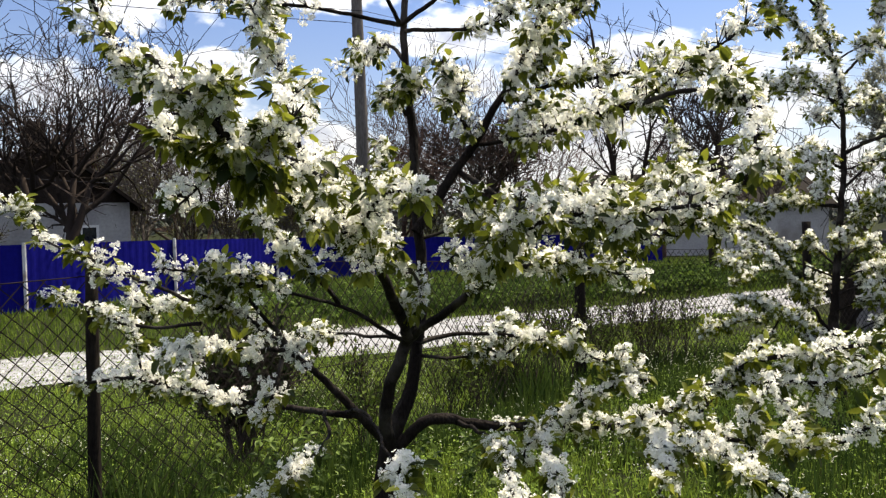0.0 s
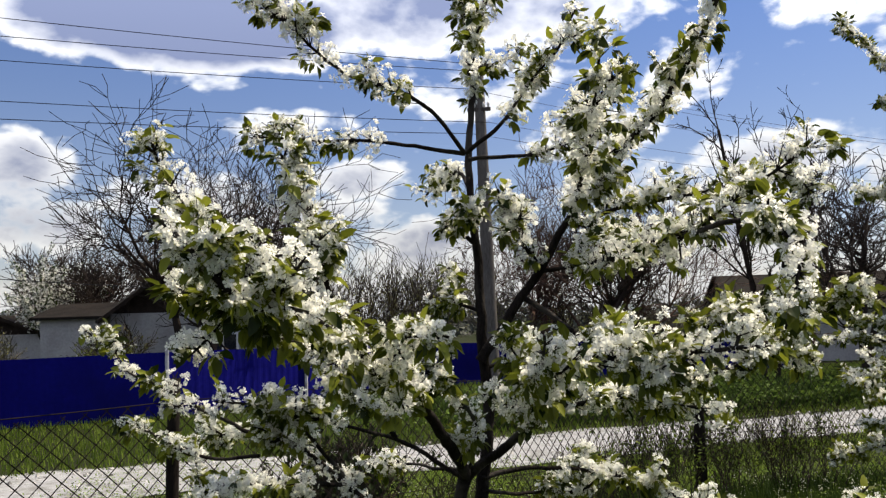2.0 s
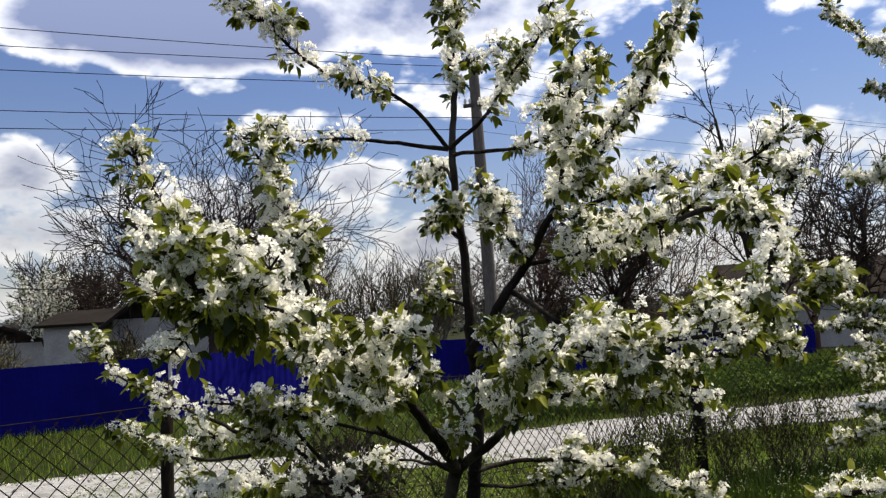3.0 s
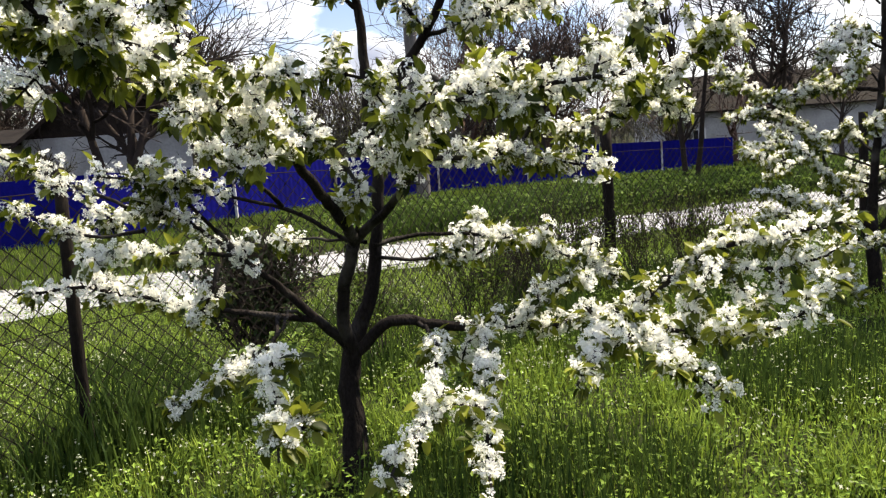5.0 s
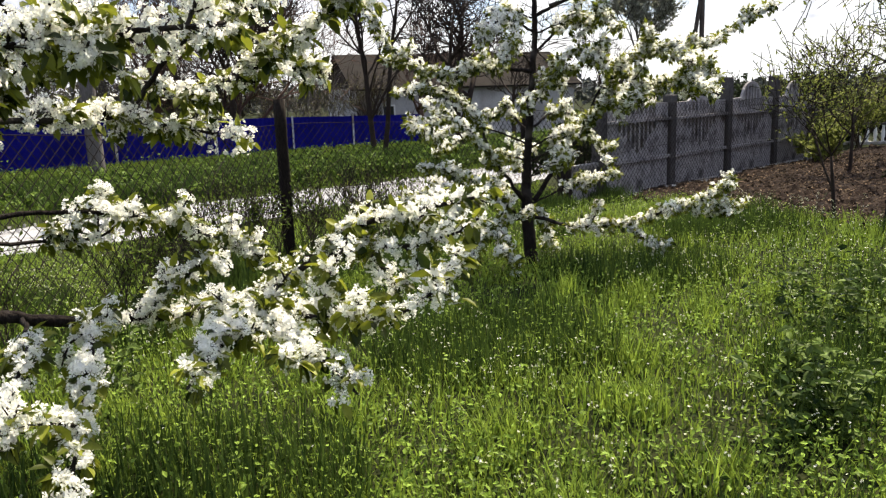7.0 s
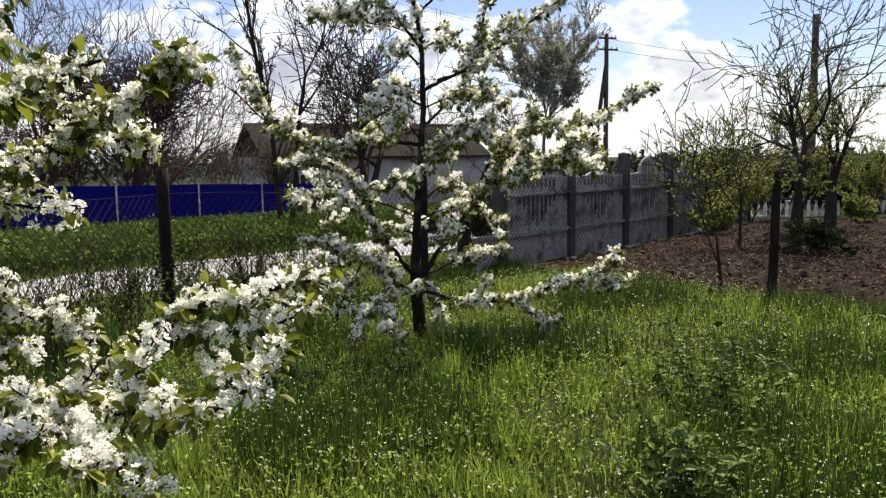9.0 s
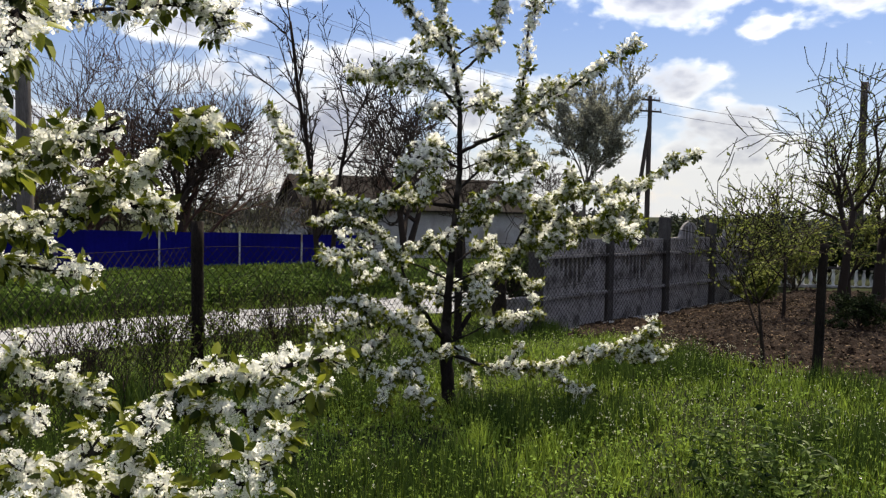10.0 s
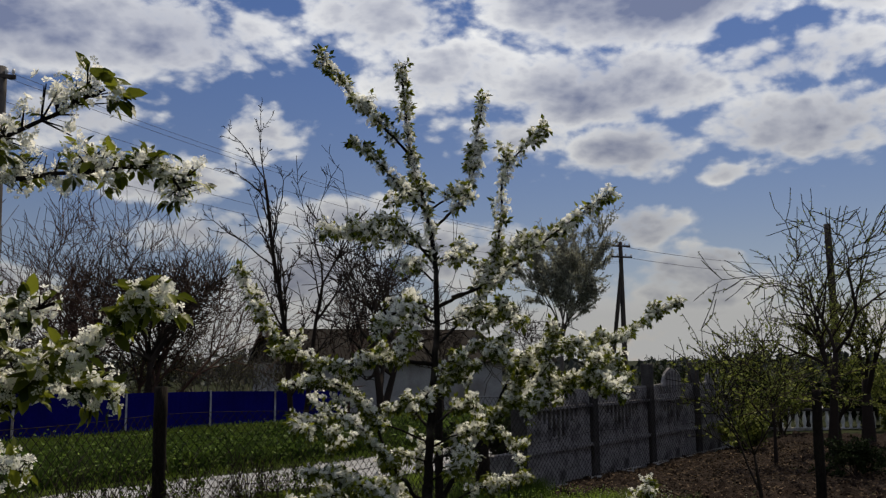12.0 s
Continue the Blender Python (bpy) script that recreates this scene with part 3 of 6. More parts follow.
bough(pear_one, 'branch', [(0.79, 3.06, 1.49), (0.95, 3.12, 1.54), (1.10, 3.16, 1.52)], 0.009, 0.004, 0.30, 1.5, 1.3, 1.0, 4.5, 1.2)
bough(pear_one, 'branch', [(0.12, 3.60, 1.90), (0.00, 3.30, 2.10), (-0.02, 3.20, 2.20)], 0.011, 0.004, 0.12, 1.5, 1.3, 1.0, 4.5)
bough(pear_one, 'branch', [(0.25, 3.64, 2.09), (0.47, 3.75, 2.17), (0.68, 3.76, 2.20), (0.90, 3.68, 2.21), (1.11, 3.62, 2.24), (1.29, 3.72, 2.22)], 0.013, 0.004, 0.12, 1.5, 1.25, 1.2, 4.5)
bough(pear_one, 'branch', [(0.05, 3.57, 1.78), (0.33, 3.35, 1.58), (0.62, 3.14, 1.47), (0.79, 3.06, 1.49), (0.93, 3.02, 1.57), (1.07, 2.97, 1.67), (1.21, 2.92, 1.76)], 0.013, 0.004, 0.42, 1.5, 1.2, 1.2, 4.5, 1.3)
bough(pear_one, 'branch', [(-0.20, 3.60, 2.43), (-0.45, 3.50, 2.47), (-0.63, 3.46, 2.48), (-0.92, 3.55, 2.53), (-1.22, 3.64, 2.58)], 0.011, 0.004, 0.34, 1.4, 1.25)
bough(pear_one, 'branch', [(-0.20, 3.60, 2.43), (-0.28, 3.30, 2.56), (-0.42, 3.20, 2.63), (-0.59, 3.16, 2.69), (-0.70, 3.05, 2.78), (-0.82, 2.97, 2.88), (-0.95, 2.90, 2.97)], 0.011, 0.004, 0.34, 1.4, 1.25)
bough(pear_one, 'branch', [(-0.19, 3.60, 2.43), (-0.02, 3.50, 2.53), (0.13, 3.30, 2.66), (0.26, 3.17, 2.76), (0.30, 3.10, 2.85)], 0.011, 0.004, 0.34, 1.4, 1.25)
bough(pear_one, 'branch', [(-0.18, 3.60, 2.40), (0.16, 3.70, 2.43), (0.34, 3.75, 2.57), (0.50, 3.80, 2.74)], 0.011, 0.004, 0.34, 1.4, 1.25)
bough(pear_one, 'branch', [(-0.19, 3.60, 2.28), (-0.32, 4.00, 2.42), (-0.47, 4.40, 2.43), (-0.56, 4.50, 2.38)], 0.011, 0.004, 0.34, 1.4, 1.25)
bough(pear_one, 'branch', [(-0.16, 3.62, 2.82), (-0.04, 3.75, 2.88), (0.05, 3.87, 2.95)], 0.011, 0.004, 0.34, 1.4, 1.25)
bough(pear_one, 'branch', [(-0.18, 3.58, 2.03), (-0.25, 3.50, 2.10), (-0.29, 3.45, 2.07)], 0.011, 0.004, 0.34, 1.4, 1.25)
bough(pear_one, 'branch', [(-0.29, 3.46, 0.60), (-0.40, 3.35, 0.77), (-0.52, 3.28, 0.93), (-0.65, 3.22, 1.07), (-0.80, 3.15, 1.22), (-0.97, 3.10, 1.30)], 0.024, 0.006, 0.5, 1.4, 1.15, 0.7, 3.5, 1.2)
bough(pear_one, 'branch', [(-0.40, 3.35, 0.77), (-0.71, 3.30, 0.83), (-0.99, 3.20, 0.91), (-1.24, 3.10, 0.98), (-1.45, 3.00, 1.00)], 0.016, 0.005, 0.42, 1.4, 1.15, 0.7, 3.5, 1.2)
bough(pear_one, 'branch', [(-0.65, 3.22, 1.07), (-0.81, 2.87, 1.14), (-0.95, 2.60, 1.17)], 0.011, 0.004, 0.35, 1.4, 1.15, 0.7, 3.5, 1.2)
bough(pear_one, 'branch', [(-0.65, 3.22, 1.07), (-0.83, 3.08, 1.37), (-0.90, 3.00, 1.46)], 0.011, 0.004, 0.40, 1.4, 1.15, 0.7, 3.5, 1.2)
bough(pear_one, 'branch', [(-0.52, 3.28, 0.81), (-0.48, 3.02, 0.77), (-0.56, 2.82, 0.70), (-0.65, 2.72, 0.66), (-0.75, 2.66, 0.63)], 0.009, 0.004, 0.5, 1.5, 1.1, 1.2, 3.0, 1.1)
bough(pear_one, 'branch', [(-0.45, 3.31, 0.80), (-0.32, 2.70, 0.93), (-0.20, 2.15, 0.96), (-0.13, 1.90, 0.91), (-0.10, 1.81, 0.79)], 0.008, 0.003, 0.84, 1.6, 1.1, 1.6, 3.0, 1.1)
bough(pear_one, 'branch', [(-0.63, 2.95, 1.07), (-0.66, 2.90, 0.96), (-0.74, 2.85, 0.87)], 0.011, 0.004, 0.35, 1.4, 1.15, 0.7, 3.0, 1.1)
bough(pear_one, 'branch', [(-0.19, 3.50, 1.05), (-0.46, 3.70, 1.05), (-0.71, 3.85, 1.03)], 0.01, 0.004, 0.7, 1.4, 1.1, 1.0, 3.0, 1.1)
bough(pear_one, 'branch', [(-0.16, 3.50, 1.04), (0.06, 3.65, 1.06), (0.41, 3.75, 1.02), (0.65, 3.70, 0.93), (0.88, 3.60, 0.83)], 0.012, 0.004, 0.3, 1.5, 1.15, 1.0, 4.5)
bough(pear_one, 'branch', [(-0.16, 3.50, 0.99), (0.14, 3.80, 0.92), (0.30, 3.85, 0.95), (0.41, 3.80, 1.08)], 0.01, 0.004, 0.4, 1.5, 1.15, 1.0, 4.5)
bough(pear_one, 'branch', [(-0.26, 3.46, 0.60), (-0.09, 3.45, 0.72), (0.15, 3.45, 0.70), (0.62, 3.36, 0.71), (0.84, 3.30, 0.78), (0.99, 3.23, 0.88), (1.14, 3.10, 1.01), (1.30, 2.95, 1.07), (1.48, 2.80, 1.12)], 0.028, 0.006, 0.28, 1.2, 1.15)
bough(pear_one, 'branch', [(0.62, 3.36, 0.71), (0.76, 3.00, 0.77), (0.87, 2.70, 0.80), (0.95, 2.50, 0.76), (1.02, 2.40, 0.68)], 0.011, 0.004, 0.12, 1.35, 1.2)
bough(pear_one, 'branch', [(0.76, 3.00, 0.77), (0.68, 2.60, 0.79), (0.60, 2.40, 0.75)], 0.011, 0.004, 0.12, 1.35, 1.2)
bough(pear_one, 'branch', [(0.81, 3.10, 0.78), (0.98, 2.70, 0.81), (1.13, 2.50, 0.84), (1.28, 2.42, 0.95)], 0.011, 0.004, 0.12, 1.35, 1.2)
bough(pear_one, 'branch', [(0.28, 3.40, 0.72), (0.31, 3.05, 0.79), (0.34, 2.76, 0.73), (0.35, 2.45, 0.65), (0.35, 2.18, 0.57), (0.36, 2.02, 0.49)], 0.010, 0.0035, 0.22, 1.15, 1.0, 0.9, 2.0, 1.1)
bough(pear_one, 'branch', [(0.01, 3.45, 0.71), (0.12, 2.90, 0.78), (0.16, 2.40, 0.70), (0.09, 2.25, 0.62), (0.06, 2.20, 0.54)], 0.010, 0.0035, 0.35, 1.2, 1.0, 0.9, 2.0, 1.1)
bough(pear_one, 'branch', [(0.99, 3.23, 0.88), (1.16, 3.00, 0.95), (1.34, 2.85, 0.98), (1.46, 2.70, 1.07)], 0.011, 0.004, 0.12, 1.35, 1.2)
bough(pear_one, 'branch', [(0.39, 3.40, 0.71), (0.53, 3.30, 0.81), (0.68, 3.20, 0.94)], 0.011, 0.004, 0.12, 1.35, 1.2)
bough(pear_one, 'branch', [(-0.42, 2.42, 1.63), (-0.80, 2.55, 1.90), (-1.05, 2.62, 2.14), (-1.14, 2.58, 2.36)], 0.012, 0.005, 0.1, 1.6, 1.3, 1, 3.5)
bough(pear_one, 'branch', [(-0.48, 2.00, 1.72), (-0.60, 1.88, 1.78), (-0.69, 1.86, 1.80)], 0.009, 0.004, 0.1, 1.6, 1.3, 1, 4.5)
bough(pear_one, 'branch', [(-0.50, 1.90, 1.76), (-0.36, 1.95, 1.72), (-0.28, 2.00, 1.66)], 0.008, 0.004, 0.1, 1.5, 1.3, 1, 4.5)
bough(pear_one, 'branch', [(-0.16, 3.50, 2.75), (-0.07, 3.24, 2.88), (0.00, 3.10, 2.96)], 0.009, 0.004, 0.1, 1.4, 1.2, 1, 3)
bough(pear_one, 'branch', [(-0.80, 3.15, 1.22), (-1.22, 3.54, 1.23), (-1.52, 3.62, 1.15)], 0.01, 0.004, 0.35, 1.4, 1.15, 0.7, 3.5, 1.2)
bough(pear_one, 'branch', [(0.25, 3.55, 2.10), (0.40, 3.50, 2.05), (0.52, 3.40, 1.92)], 0.009, 0.004, 0.1, 1.4, 1.2, 1, 4)
bough(pear_one, 'branch', [(0.30, 3.45, 2.18), (0.45, 3.50, 2.33), (0.50, 3.45, 2.50)], 0.009, 0.004, 0.1, 1.4, 1.2, 1, 4)
bough(pear_one, 'branch', [(0.13, 2.75, 1.41), (0.30, 2.75, 1.60), (0.45, 2.80, 1.70)], 0.009, 0.004, 0.15, 1.4, 1.2, 1, 4)
bough(pear_one, 'branch', [(0.45, 3.20, 1.38), (0.62, 3.15, 1.60), (0.80, 3.00, 1.68), (0.95, 2.85, 1.74)], 0.010, 0.004, 0.3, 1.4, 1.1, 1.2, 4.0, 1.1)
pear_two = pear_tree((3.20, 6.60, -0.1), 23, LABEL_TWO)
bough(pear_two, 'trunk', [(3.21, 6.58, -0.25), (3.19, 6.70, 0.49), (3.21, 6.72, 1.04), (3.26, 6.75, 1.58), (3.27, 6.78, 2.18), (3.26, 6.80, 2.63), (3.24, 6.80, 2.71), (3.09, 6.82, 3.30), (3.02, 6.80, 3.97)], 0.06, 0.01, 0.62, 1.4, 1.05, 1.7, 4.5)
bough(pear_two, 'branch', [(3.09, 6.82, 3.21), (2.84, 6.70, 3.38), (2.58, 6.60, 3.59), (2.28, 6.50, 3.87)], 0.012, 0.004, 0.18, 1.4, 1.15, 1.7, 5.0)
bough(pear_two, 'branch', [(3.23, 6.80, 2.76), (2.87, 6.60, 3.00), (2.52, 6.50, 3.23)], 0.012, 0.004, 0.18, 1.4, 1.15, 1.7, 5.0)
bough(pear_two, 'branch', [(3.26, 6.80, 2.62), (3.59, 6.90, 3.01), (3.71, 6.95, 3.45), (3.82, 7.00, 3.85)], 0.012, 0.004, 0.18, 1.4, 1.15, 1.7, 5.0)
bough(pear_two, 'branch', [(3.27, 6.76, 2.00), (3.63, 6.60, 2.22), (3.72, 6.50, 2.62), (3.74, 6.45, 3.06), (4.09, 6.40, 3.44)], 0.016, 0.005, 0.2, 1.4, 1.05, 1.7, 4.5)
bough(pear_two, 'branch', [(3.39, 6.70, 2.09), (3.63, 6.40, 2.21), (3.91, 6.20, 2.48), (4.19, 6.10, 2.70), (4.45, 6.05, 2.87)], 0.014, 0.005, 0.2, 1.4, 1.05, 1.7, 4.5)
bough(pear_two, 'branch', [(3.27, 6.78, 2.35), (2.88, 6.60, 2.66), (2.59, 6.50, 2.54), (2.28, 6.40, 2.51)], 0.012, 0.004, 0.18, 1.4, 1.15, 1.7, 5.0)
bough(pear_two, 'branch', [(3.24, 6.75, 1.58), (2.81, 6.60, 1.62), (2.39, 6.50, 1.58), (2.00, 6.40, 1.78), (1.71, 6.30, 2.24)], 0.018, 0.005, 0.15, 1.5, 1.15, 1.7, 5.5)
bough(pear_two, 'branch', [(3.14, 6.70, 0.53), (2.82, 6.50, 0.89), (2.42, 6.30, 1.25), (2.07, 6.20, 1.16)], 0.018, 0.005, 0.3, 1.5, 1.15, 1.7, 5.5)
bough(pear_two, 'branch', [(2.82, 6.50, 0.89), (2.67, 6.60, 1.28), (2.43, 6.70, 1.45), (2.10, 6.80, 1.45)], 0.012, 0.004, 0.22, 1.5, 1.15, 1.7, 5.5)
bough(pear_two, 'branch', [(3.24, 6.70, 0.53), (3.57, 6.60, 0.99), (3.77, 6.50, 1.26), (4.15, 6.35, 1.45), (4.63, 6.20, 1.38)], 0.022, 0.006, 0.35, 1.5, 1.15, 1.7, 5.5)
bough(pear_two, 'branch', [(3.57, 6.60, 0.99), (3.86, 6.70, 1.44), (4.20, 6.75, 1.73), (4.72, 6.70, 1.73), (5.43, 6.70, 2.07)], 0.012, 0.004, 0.22, 1.5, 1.15, 1.7, 5.5)
bough(pear_two, 'branch', [(3.26, 6.75, 1.49), (3.57, 6.60, 1.72), (3.87, 6.40, 1.58), (4.12, 6.30, 1.36)], 0.012, 0.004, 0.22, 1.5, 1.15, 1.7, 5.5)
bough(pear_two, 'branch', [(3.27, 6.77, 1.72), (3.64, 6.90, 2.01), (3.94, 7.00, 2.41), (4.34, 7.05, 2.68)], 0.012, 0.004, 0.22, 1.5, 1.15, 1.7, 5.5)
bough(pear_two, 'branch', [(3.23, 6.68, 0.39), (3.49, 6.40, 0.33), (3.88, 6.30, 0.35), (4.36, 6.25, 0.44), (4.76, 6.30, 0.37), (5.07, 6.35, 0.46)], 0.016, 0.005, 0.15, 1.5, 1.15, 1.7, 5.5)
bough(pear_two, 'branch', [(3.88, 6.30, 0.35), (4.03, 6.20, 0.20), (4.16, 6.15, 0.06)], 0.012, 0.004, 0.22, 1.5, 1.15, 1.7, 5.5)
bough(pear_two, 'branch', [(4.36, 6.25, 0.44), (4.65, 6.30, 0.54), (4.94, 6.40, 0.61)], 0.012, 0.004, 0.22, 1.5, 1.15, 1.7, 5.5)
bough(pear_two, 'branch', [(3.13, 6.68, 0.40), (2.75, 6.40, 0.68), (2.40, 6.20, 0.85), (2.13, 6.10, 0.91)], 0.012, 0.004, 0.22, 1.5, 1.15, 1.7, 5.5)
bough(pear_two, 'branch', [(3.13, 6.68, 0.38), (2.76, 6.30, 0.44), (2.53, 6.10, 0.32), (2.46, 6.00, 0.15)], 0.012, 0.004, 0.22, 1.5, 1.15, 1.7, 5.5)
bough(pear_two, 'branch', [(2.76, 6.30, 0.44), (2.79, 6.10, 0.30), (2.82, 6.00, 0.08)], 0.012, 0.004, 0.22, 1.5, 1.15, 1.7, 5.5)
bough(pear_two, 'branch', [(3.22, 6.72, 1.08), (3.10, 7.10, 1.25), (2.86, 7.30, 1.05), (2.58, 7.40, 0.91)], 0.012, 0.004, 0.22, 1.5, 1.15, 1.7, 5.5)
bough(pear_two, 'branch', [(3.22, 6.72, 1.13), (3.67, 7.10, 1.25), (4.02, 7.30, 1.03), (4.30, 7.40, 0.70)], 0.012, 0.004, 0.22, 1.5, 1.15, 1.7, 5.5)
bough(pear_two, 'branch', [(3.23, 6.73, 1.26), (3.21, 6.30, 1.49), (3.27, 6.10, 1.62)], 0.012, 0.004, 0.22, 1.5, 1.15, 1.7, 5.5)
bough(pear_two, 'branch', [(3.21, 6.70, 0.48), (3.47, 7.00, 0.28), (3.55, 7.20, -0.06)], 0.012, 0.004, 0.22, 1.5, 1.15, 1.7, 5.5)
bough(pear_two, 'branch', [(3.27, 6.77, 1.90), (2.92, 6.50, 1.97), (2.67, 6.40, 1.79)], 0.012, 0.004, 0.22, 1.5, 1.15, 1.7, 5.5)

bough(pear_one, 'branch', [(-0.19, 3.24, 1.09), (-0.12, 3.10, 1.30), (-0.20, 3.02, 1.46), (-0.36, 3.00, 1.60)], 0.010, 0.004, 0.3, 1.4, 1.2, 1.4, 4.0)
bough(pear_one, 'branch', [(-0.45, 3.20, 1.25), (-0.58, 2.95, 1.45), (-0.68, 2.78, 1.62)], 0.010, 0.004, 0.35, 1.4, 1.2, 1.2, 3.5, 1.2)
bough(pear_one, 'branch', [(-0.80, 3.15, 1.22), (-1.15, 3.13, 1.35), (-1.41, 3.22, 1.46), (-1.64, 3.31, 1.53), (-1.74, 3.36, 1.64), (-1.80, 3.38, 1.73)], 0.010, 0.003, 0.3, 0.75, 0.9, 1.2, 2.4, 1.3)
bough(pear_one, 'branch', [(-0.97, 3.10, 1.20), (-1.16, 3.13, 1.18), (-1.33, 3.17, 1.20), (-1.48, 3.22, 1.26), (-1.63, 3.26, 1.32)], 0.009, 0.003, 0.35, 0.9, 1.0, 1.2, 2.6, 1.2)
for twig in ([(3.77, 6.50, 1.26), (3.75, 6.20, 1.36), (3.69, 5.92, 1.29)], [(4.15, 6.35, 1.45), (4.20, 6.00, 1.46), (4.26, 5.65, 1.36)],
             [(4.20, 6.75, 1.73), (4.05, 6.30, 1.72), (3.93, 5.90, 1.68)], [(3.57, 6.60, 1.72), (3.62, 6.30, 1.68), (3.62, 6.15, 1.55)],
             [(3.64, 6.90, 2.01), (3.70, 6.40, 1.96), (3.71, 6.10, 1.85)], [(4.72, 6.70, 1.73), (4.50, 6.30, 1.62), (4.30, 5.90, 1.50)]):
    bough(pear_two, 'branch', twig, 0.010, 0.004, 0.1, 1.6, 1.2, 1.7, 7.0, 2.0)
bough(pear_two, 'branch', [(3.14, 6.70, 0.55), (2.75, 6.72, 0.68), (2.40, 6.80, 0.62), (2.12, 6.88, 0.52)], 0.012, 0.004, 0.15, 1.5, 1.15, 1.5, 5.5)
bough(pear_two, 'branch', [(2.75, 6.72, 0.68), (2.60, 6.75, 0.42), (2.52, 6.78, 0.20)], 0.009, 0.004, 0.30, 1.5, 1.15, 1.5, 5.5)


def inner_twigs(tree, seed, foot, top, count, reach, leafy):
    """Short blossoming twigs that fill the crown round the stem between two heights."""
    r = np.random.default_rng(seed)
    foot, top = np.array(foot), np.array(top)
    for k in range(count):
        f = (k + r.random()) / count
        a = k * 2.4 + r.normal() * 0.4
        ln = reach * (0.6 + 0.6 * r.random()) * (1 - 0.35 * f)
        p = foot + (top - foot) * f
        out = np.array((math.cos(a), math.sin(a), 0.0))
        bough(tree, 'branch', [p, p + out * ln * 0.45 + np.array((0, 0, 0.16 * ln)), p + out * ln * 0.8 + np.array((0, 0, 0.22 * ln)), p + out * ln + np.array((0, 0, (-0.1 + 0.5 * r.random()) * ln))], 0.009, 0.004, 0.42, 1.5, 1.2, leafy, 5.0)


inner_twigs(pear_one, 71, (-0.14, 3.53, 1.42), (-0.18, 3.59, 2.20), 3, 0.34, 1.8)
inner_twigs(pear_two, 73, (3.21, 6.72, 0.75), (3.27, 6.78, 3.0), 12, 0.75, 1.6)
inner_twigs(pear_two, 74, (3.18, 6.68, 0.40), (3.20, 6.70, 1.05), 6, 0.90, 1.3)


# ---- bare and budding trees ----
def grow(rng, start, way, length, r, levels, splits=(3, 5), spread=0.65, up=0.12, shrink=0.68, bend=0.12, steps=4, limb_r=0.82):
    """Segments of a branching tree, level by level: (p0, p1, r0, r1, level, limb)."""
    segs = []
    todo = [(np.array(start, float), unit(way), length, r, 0, 0)]
    limb = 0
    while todo:
        p, d, ln, rr, lv, own = todo.pop()
        kids = []
        count = steps if lv == 0 else 4 if lv < 3 else 2
        for k in range(count):
            d = unit(d + rng.normal(size=3) * bend * (0.4 if lv == 0 else 1 if lv < 3 else 1.6) + np.array([0, 0, up]))
            q = p + d * ln / count
            ra = rr * (1 - 0.55 * k / count)
            rb = rr * (1 - 0.55 * (k + 1) / count)
            segs.append((p, q, ra, rb, lv, own))
            p = q
            kids.append((p, d, rb))
        if lv < levels:
            for j in range(rng.integers(splits[0], splits[1] + 1) * (3 if lv == 0 and steps > 8 else 1)):
                kp, kd, kr = kids[int(rng.integers(0 if lv else 1, count))] if j else kids[-1]
                nd = unit(kd + unit(np.cross(kd, rng.normal(size=3))) * spread * (0.7 + 0.6 * rng.random()))
                limb += 1
                todo.append((kp, nd, ln * shrink * (0.75 + 0.5 * rng.random()), kr * (limb_r if lv == 0 else 0.82), lv + 1, limb if lv == 0 else own))
    return segs


